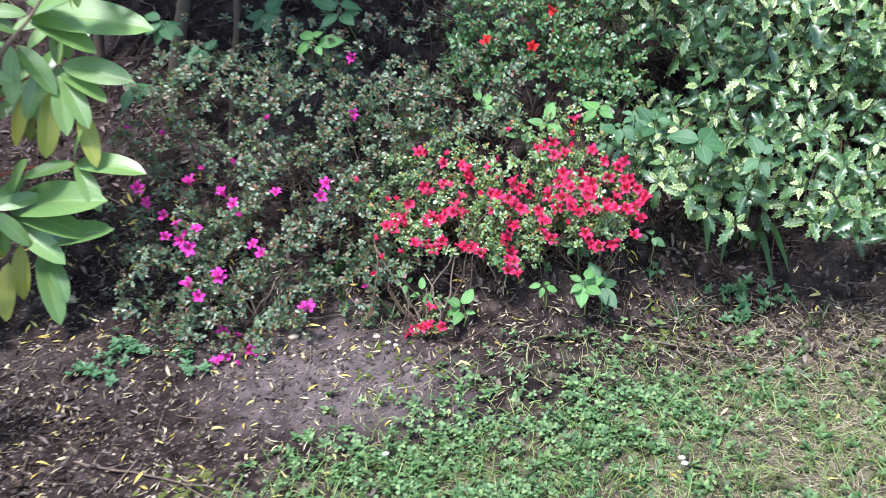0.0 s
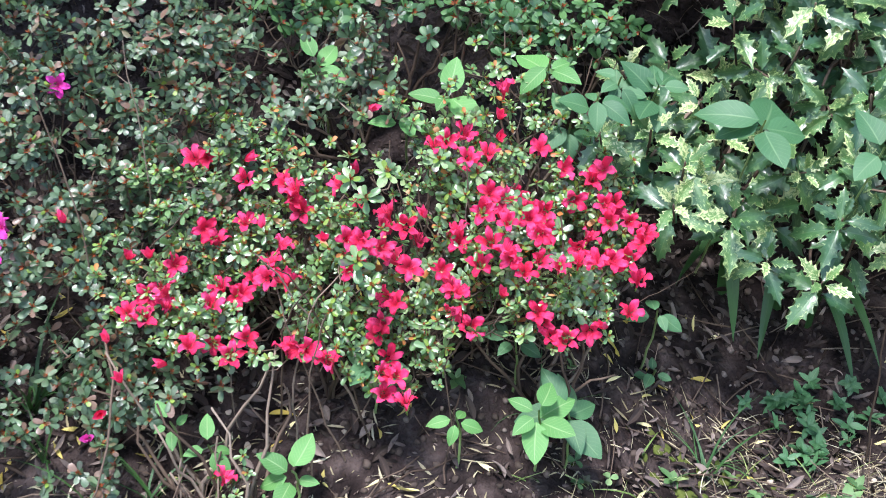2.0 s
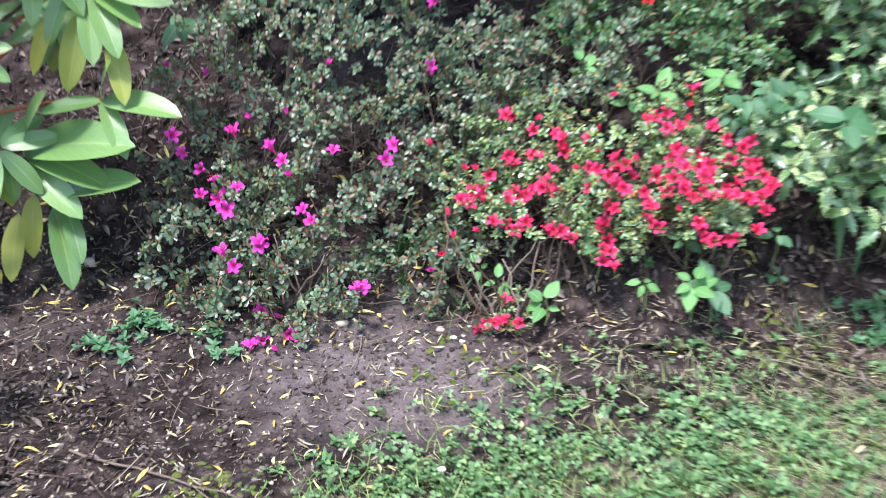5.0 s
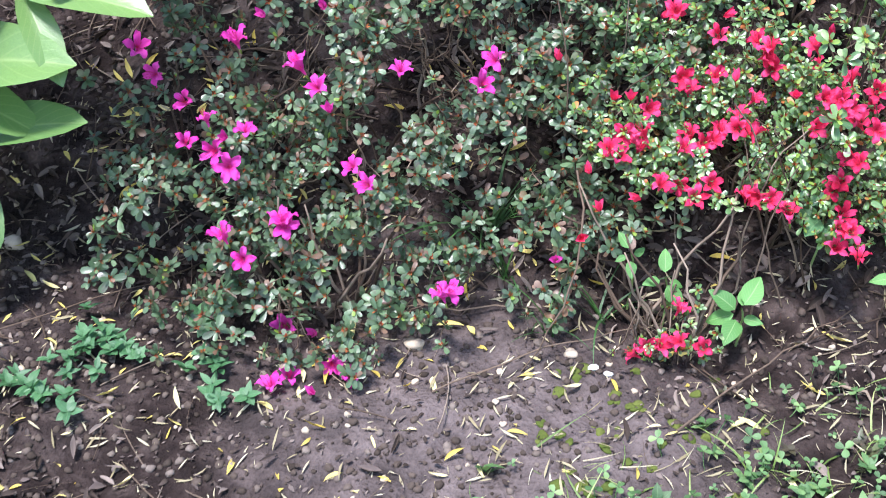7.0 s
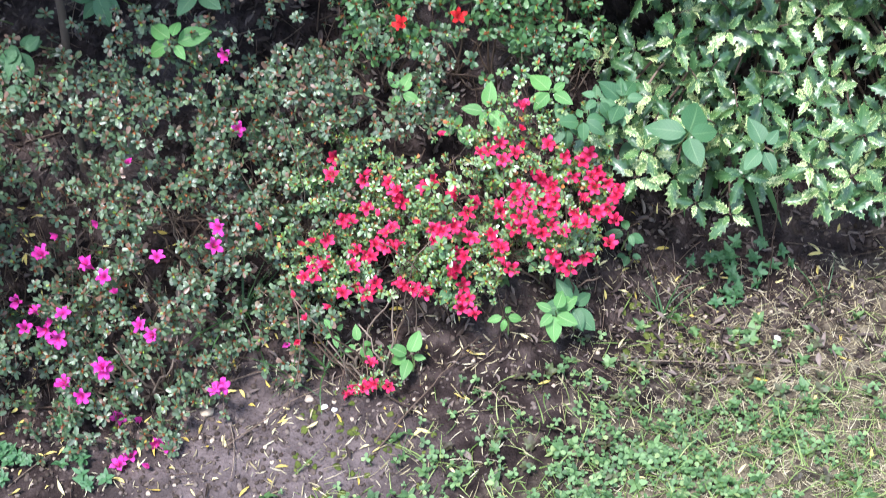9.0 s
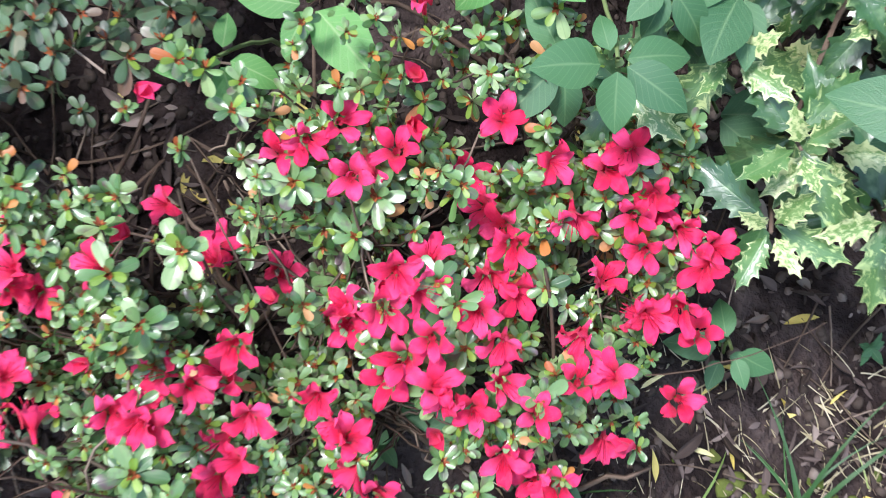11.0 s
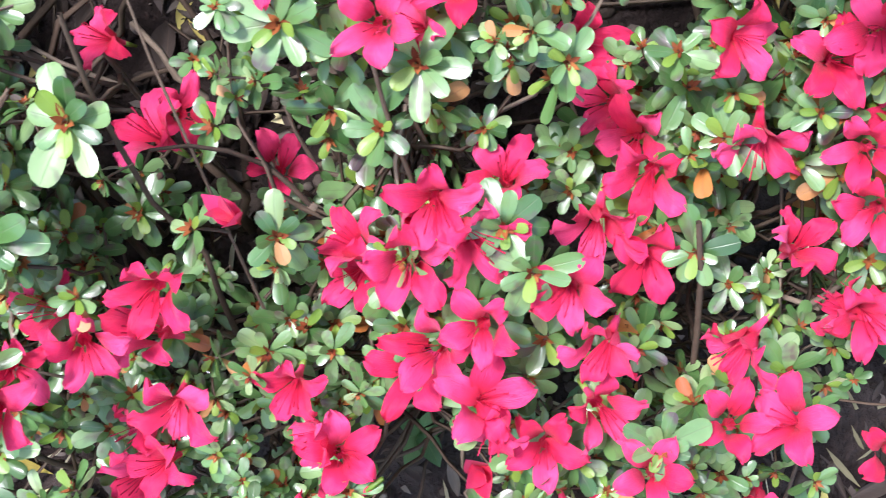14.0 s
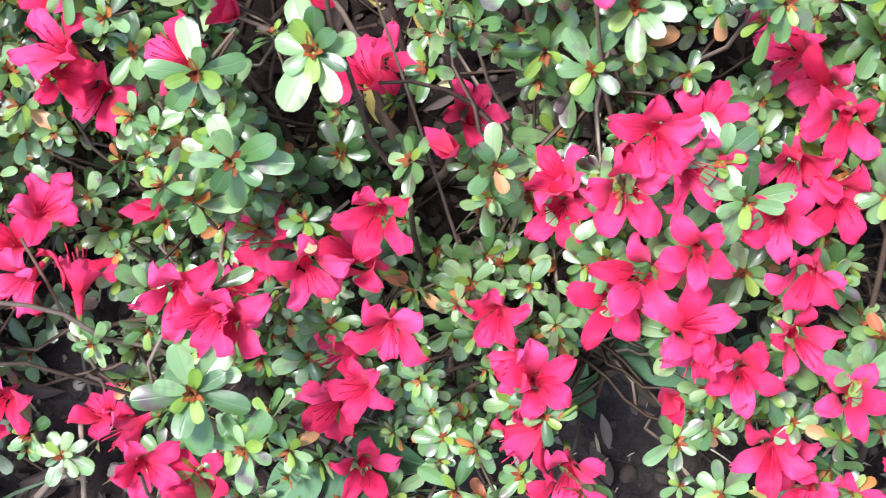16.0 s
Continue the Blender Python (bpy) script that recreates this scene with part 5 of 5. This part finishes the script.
# ---------------------------------------------------------------- stones and scraps
def stone(x, y, radius, material, label, category, seed, squash=0.6):
    ob = new("stone" if category == "stone" else "scrap", mesh_of("stone", lump(radius, seed, squash), [material]))
    ob.location = (x, y, level(x, y) + radius * squash * 0.45)
    tagged(ob, label, category)


stone(-0.287, 2.085, 0.0135, STONE, "pale sandy pebble half sunk in soil", "stone", 3)
stone(-0.085, 2.095, 0.009, STONE, "small tan pebble in soil", "stone", 5)
stone(-0.88, 2.2, 0.016, STONE, "tan pebble near the rhododendron", "stone", 8)
stone(-0.055, 2.075, 0.008, WHITE, "small white scrap on soil", "scrap", 7, 0.4)
stone(-0.036, 2.068, 0.006, WHITE, "small white scrap on soil", "scrap", 9, 0.4)
stone(0.864, 2.205, 0.011, WHITE, "white scrap lying in dry grass", "scrap", 11, 0.45)
stone(1.24, 2.36, 0.011, WHITE, "white scrap beside fallen leaves", "scrap", 13, 0.45)


def daisy(x, y, seed):
    """A lawn daisy: white ray petals round a yellow disc on a short stalk."""
    r = np.random.default_rng(seed)
    foot = Vector((x, y, level(x, y)))
    plant = thing("daisy", foot, "small white lawn daisy in the clover", "daisy", "lawn daisies")
    top = Vector((0.004, -0.004, 0.045))
    part("stalk", mesh_of("stalk", stem_piece((0, 0, 0), top, 0.001, 0.0008), [GREEN_STEM]), plant)
    rays = joined([leaf(0.0085, 0.003, oblong, 3, 1, 0.1, 0.2).moved(Matrix.Translation(top) @ turned(k * 6.283 / 14, 0.3 + r.uniform(-0.1, 0.1))) for k in range(14)])
    part("petals", mesh_of("petals", rays, [WHITE]), plant, "white ray petals")
    part("disc", mesh_of("disc", lump(0.0026, 2, 0.5).moved(Matrix.Translation(top)), [YELLOW]), plant, "yellow disc")


daisy(0.61, 1.63, 1), daisy(0.615, 1.612, 2), daisy(0.0, 1.62, 3)


# ---------------------------------------------------------------- what lies on the soil
def strewn(name, label, category, kinds, spots, size, materials, seed, tilt=0.35, up=0.003):
    """One object of many small pieces that lie about on the ground."""
    r = np.random.default_rng(seed)
    out = []
    for n, (x, y) in enumerate(spots):
        e = 0.012
        nx, ny = (level(x - e, y) - level(x + e, y)) / (2 * e), (level(x, y - e) - level(x, y + e)) / (2 * e)
        way = Vector((nx, ny, 1.0)) + Vector((*r.normal(0, tilt, 2), 0))
        out.append(kinds[int(r.integers(len(kinds)))].moved(aimed((x, y, level(x, y) + up), way, r.uniform(0, 6.28), r.uniform(*size))))
    tagged(new(name, mesh_of(name, joined(out), materials)), label, category, kind="stuff")


def lawn_edge(x):
    """How far back the lawn reaches."""
    return float(np.interp(x, [-3, -0.5, -0.32, -0.25, -0.15, 0.1, 0.37, 0.65, 1.2, 3], [1.0, 1.25, 1.55, 1.7, 1.86, 2.02, 2.15, 2.25, 2.36, 2.6]))


def scatter(count, seed, xlo, xhi, ylo, yhi, keep):
    r = np.random.default_rng(seed)
    out = []
    while len(out) < count:
        x, y = r.uniform(xlo, xhi), r.uniform(ylo, yhi)
        if r.random() < keep(x, y):
            out.append((x, y))
    return out


def soil_only(x, y):
    return float(smooth(-0.12, 0.12, y - lawn_edge(x)))


def on_lawn(x, y):
    return 1 - float(smooth(-0.16, 0.1, y - lawn_edge(x)))


strewn("soil_crumbs", "crumbs of dark soil strewn over the bed", "soil", [lump(0.004, k, 0.7, 3) for k in range(5)], scatter(7000, 1001, -1.4, 1.4, 1.3, 2.6, lambda x, y: 0.15 + 0.85 * soil_only(x, y)), (0.3, 1.7), [CRUMB], 1002, 0.2, 0.001)
strewn("small_pebbles", "small pale pebbles in the soil", "gravel", [lump(0.004, k + 9, 0.7) for k in range(4)], scatter(150, 1003, -1.1, 1.2, 1.4, 2.3, soil_only), (0.5, 1.4), [STONE], 1004, 0.2, 0.001)
WILLOW = [leaf(0.032, 0.0065, lance, 7, 2, f, d, 0.1, 0.5, s, 1010 + k) for k, (f, d, s) in enumerate(((0.5, 0.5, 0.15), (0.8, -0.6, -0.2), (0.2, 0.9, 0.3), (0.6, 0.2, -0.3)))]
strewn("yellow_litter", "narrow yellow fallen leaves scattered on soil", "fallen leaves", WILLOW, scatter(600, 1011, -1.1, 1.3, 1.35, 2.5, lambda x, y: 0.25 + 0.75 * soil_only(x, y)), (0.5, 1.15), [YELLOW], 1012, 0.3, 0.004)
CURLED = [leaf(0.038, w, lance, 8, 4, f, d, 0.12, t, 0.1, 1020 + k) for k, (w, f, d, t) in enumerate(((0.008, 0.9, 0.9, 0.8), (0.01, 1.3, -0.7, -0.5), (0.007, 0.5, 1.4, 0.9), (0.013, 1.1, 0.4, 0.3), (0.006, 1.6, -1.1, 0.6)))]


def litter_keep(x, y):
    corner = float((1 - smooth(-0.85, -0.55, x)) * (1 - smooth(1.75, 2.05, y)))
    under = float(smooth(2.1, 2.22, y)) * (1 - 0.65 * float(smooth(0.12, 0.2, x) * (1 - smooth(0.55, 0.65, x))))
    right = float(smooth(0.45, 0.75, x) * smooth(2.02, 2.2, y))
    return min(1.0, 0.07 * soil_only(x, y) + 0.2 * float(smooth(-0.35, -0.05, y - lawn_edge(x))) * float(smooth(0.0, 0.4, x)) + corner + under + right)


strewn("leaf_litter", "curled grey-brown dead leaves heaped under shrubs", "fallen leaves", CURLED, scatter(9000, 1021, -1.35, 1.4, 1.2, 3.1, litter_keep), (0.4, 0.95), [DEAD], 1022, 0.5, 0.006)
FLAKES = [leaf(0.011, w, lance, 3, 1, 0.3, d, 0.1, t, 0.1, 1050 + k) for k, (w, d, t) in enumerate(((0.004, 0.6, 0.5), (0.006, -0.5, -0.4), (0.003, 1.0, 0.8), (0.005, 0.2, 0.2)))]
strewn("leaf_fragments", "small brown and grey scraps of dead leaves on soil", "fallen leaves", FLAKES, scatter(10000, 1051, -1.2, 1.35, 1.25, 2.7, lambda x, y: 0.12 + 0.88 * float(smooth(-0.3, 0.0, y - lawn_edge(x)))), (0.25, 1.15), [DEAD], 1052, 0.35, 0.003)
SLIVERS = [leaf(0.014, 0.0017, lance, 3, 1, 0, d, 0, t, s, 1056 + k) for k, (d, t, s) in enumerate(((0.3, 0.3, 0.1), (-0.4, -0.3, -0.2), (0.6, 0.5, 0.2)))]
strewn("straw_scraps", "short pale straw scraps strewn on soil", "dry grass", SLIVERS, scatter(3000, 1053, -1.0, 1.35, 1.3, 2.4, lambda x, y: 0.3 + 0.7 * float(smooth(-0.3, 0.0, y - lawn_edge(x)))), (0.3, 2.2), [STRAW], 1054, 0.35, 0.004)
STICKS = [tube(arc((-0.05, 0, 0), (0.05, 0.005, 0), (0, 0.012 * s, 0.004), 5), [0.0013, 0.0012, 0.0011, 0.001, 0.0009, 0.0006], 3) for s in (-1, 0.3, 1)]
strewn("fine_twigs", "thin broken twigs and stalks on soil", "twigs", STICKS, scatter(1500, 1031, -1.5, 1.5, 1.25, 3.2, lambda x, y: min(1.0, 0.25 * soil_only(x, y) + litter_keep(x, y))), (0.4, 1.3), [TWIG], 1032, 0.25, 0.005)
strewn("moss", "patches of dull green moss on soil", "moss", [lump(0.008, k + 20, 0.3) for k in range(4)], scatter(260, 1041, -0.6, 1.0, 1.45, 2.35, lambda x, y: math.exp(-((x - 0.66) ** 2 + (y - 2.2) ** 2) / 0.008) + math.exp(-((x + 0.4) ** 2 + (y - 1.55) ** 2) / 0.006) + 0.5 * math.exp(-((x - 0.0) ** 2 + (y - 1.98) ** 2) / 0.006)), (0.5, 1.3), [MOSS], 1042, 0.2, 0.0)


# ---------------------------------------------------------------- lawn
def clover_piece(seed):
    """A three-parted leaf on a thin stalk."""
    r = np.random.default_rng(seed)
    h = r.uniform(0.012, 0.03)
    top = (r.uniform(-0.008, 0.008), r.uniform(-0.008, 0.008), h)
    out = [tube(arc((0, 0, 0), top, (0.003, 0, 0), 3), [0.0007] * 4, 3).painted(0)]
    for k in range(3):
        out.append(leaf(0.011, 0.011, obovate, 4, 2, 0.25, r.uniform(0.0, 0.5), 0.03).moved(turned(k * 2.094 + r.uniform(-0.2, 0.2), r.uniform(-0.1, 0.45), top)))
    return joined(out)


def weed_piece(seed):
    """A flat rosette of small toothless leaves."""
    r = np.random.default_rng(seed)
    return joined([leaf(r.uniform(0.012, 0.026), r.uniform(0.008, 0.013), ovate, 5, 2, 0.2, r.uniform(0, 0.6), 0.04).moved(turned(k * 2.4, r.uniform(0.05, 0.7), (0, 0, 0.003 + 0.0015 * k))) for k in range(6)])


def green_patch(x, y):
    dry = float(smooth(0.4, 0.85, x + 0.2 * math.sin(9 * y)))
    dense = 0.12 + 0.88 * float(1 - smooth(-0.34, -0.14, y - lawn_edge(x)))
    return on_lawn(x, y) * dense * (1 - 0.85 * dry) * (0.15 + 0.85 * float(smooth(0.25, 0.7, clump(x, y * 1.3, 0.9))))


CLOVERS = [clover_piece(1100 + k) for k in range(8)]
WEEDS = [weed_piece(1120 + k) for k in range(5)]
strewn("clover", "bright green clover growing over the lawn edge", "clover", CLOVERS, scatter(3600, 1101, -0.5, 1.3, 1.2, 2.3, green_patch), (0.5, 1.15), [CLOVER], 1102, 0.25, 0.0)
strewn("lawn_weeds", "small broad-leaved weeds between soil and lawn", "weeds", WEEDS, scatter(330, 1111, -0.45, 1.25, 1.25, 2.35, lambda x, y: on_lawn(x, y) * 0.8 + 0.08 * float(smooth(0.1, 0.5, x))), (0.6, 1.2), [CLOVER], 1112, 0.3, 0.001)
strewn("dark_weeds", "small purplish weeds in the clover", "weeds", WEEDS, scatter(240, 1115, -0.4, 1.2, 1.3, 2.2, lambda x, y: on_lawn(x, y) * float(smooth(0.4, 0.7, clump(x + 2, y, 1.1)))), (0.5, 1.0), [DARK_WEED], 1116, 0.3, 0.004)
TURF = [leaf(0.06, 0.0026, blade, 4, 1, 0, d, 0, t, s, 1130 + k).moved(turned(0, 0.75)) for k, (d, t, s) in enumerate(((0.9, 0.3, 0.2), (1.5, -0.4, -0.3), (0.5, 0.2, 0.1), (1.9, 0.5, 0.3), (1.2, 0.1, -0.1)))]
strewn("grass", "green lawn grass mixed with clover", "grass", TURF, scatter(11000, 1131, -0.7, 1.5, 0.9, 2.35, lambda x, y: on_lawn(x, y) * (0.2 + 0.8 * float(1 - smooth(-0.4, -0.15, y - lawn_edge(x)))) * (0.55 + 0.45 * clump(x + 1, y, 0.7))), (0.5, 1.3), [GRASS], 1132, 0.45, 0.0)
FLAT = [leaf(0.05, 0.002, blade, 5, 1, 0, d, 0, t, s, 1140 + k).moved(turned(0, 0.1)) for k, (d, t, s) in enumerate(((0.3, 0.3, 0.15), (0.4, -0.4, -0.2), (0.2, 0.2, 0.06), (0.45, 0.5, 0.25)))]
strewn("dry_grass", "pale dry grass lying in the thin lawn", "dry grass", FLAT, scatter(15000, 1141, -0.6, 1.5, 1.1, 2.4, lambda x, y: min(1, on_lawn(x, y) + 0.35 * float(smooth(0.1, 0.6, x))) * (0.12 + 0.88 * float(smooth(0.35, 0.8, x)))), (0.25, 1.0), [STRAW], 1142, 0.25, 0.003)
strewn("outer_grass", "green lawn grass in front of the bed", "grass", TURF, scatter(5000, 1151, -3.0, 3.2, -2.5, 1.3, lambda x, y: on_lawn(x, y)), (1.0, 2.0), [GRASS], 1152, 0.5, 0.0)
GROUND_IVY = [weed_piece(1160 + k) for k in range(4)]
strewn("ferny_weeds", "low soft green weeds beside dead leaves", "weeds", GROUND_IVY, scatter(75, 1161, -0.8, 1.2, 1.9, 2.45, lambda x, y: math.exp(-((x - 0.8) ** 2 / 0.003 + (y - 2.4) ** 2 / 0.002)) + math.exp(-((x - 0.81) ** 2 / 0.002 + (y - 2.32) ** 2 / 0.001)) + math.exp(-((x - 0.89) ** 2 / 0.003 + (y - 2.4) ** 2 / 0.0015)) + math.exp(-((x + 0.68) ** 2 / 0.003 + (y - 2.0) ** 2 / 0.004)) + math.exp(-((x + 0.53) ** 2 / 0.0015 + (y - 2.0) ** 2 / 0.003)) + 0.6 * math.exp(-((x + 0.72) ** 2 / 0.004 + (y - 1.95) ** 2 / 0.004))), (0.7, 1.1), [SEEDLING_DARK], 1162, 0.3, 0.012)


# ---------------------------------------------------------------- dark shrubs that close the bed at the back
def back_shrubs():
    r = np.random.default_rng(71)
    kinds = [joined([leaf(0.05, 0.024, ovate, 4, 2, 0.2, 0.4).moved(turned(k * 1.3, r.uniform(-0.2, 0.6), (0, 0, -0.012 * k))) for k in range(7)]) for _ in range(4)]
    for n, (x, y, w) in enumerate(((-1.9, 3.2, 0.6), (-1.0, 3.32, 0.55), (-0.1, 3.38, 0.55), (0.8, 3.4, 0.6), (1.9, 3.1, 0.6))):
        foot = Vector((x, y, level(x, y) - 0.01))
        shrub = thing("shrub", foot, "dark evergreen shrub closing the back of the bed", "shrub", "back shrubs")
        out = []
        for k in range(560):
            d = r.normal(0, 1, 3)
            d /= np.linalg.norm(d)
            if d[1] > 0.5:
                continue
            p = np.array((0, 0, 0.8)) + d * np.array((w, 0.4, 0.85)) * r.uniform(0.72, 1.05) * (1 + 0.12 * math.sin(6 * d[0] + n))
            out.append(kinds[k % 4].moved(aimed(p, Vector(d) + Vector((0, 0, 0.5)), r.uniform(0, 6.28), r.uniform(0.9, 1.5))))
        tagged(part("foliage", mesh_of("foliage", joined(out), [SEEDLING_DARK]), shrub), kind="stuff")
        for k in range(4):
            part("stem", mesh_of("stem", stem_piece((0.04 * k - 0.06, 0, 0), (r.uniform(-0.3, 0.3), r.uniform(-0.1, 0.1), 0.8), 0.014, 0.005, (0, 0, 0.05), 7, 0.01, n * 5 + k, 6), [BARK]), shrub)


back_shrubs()
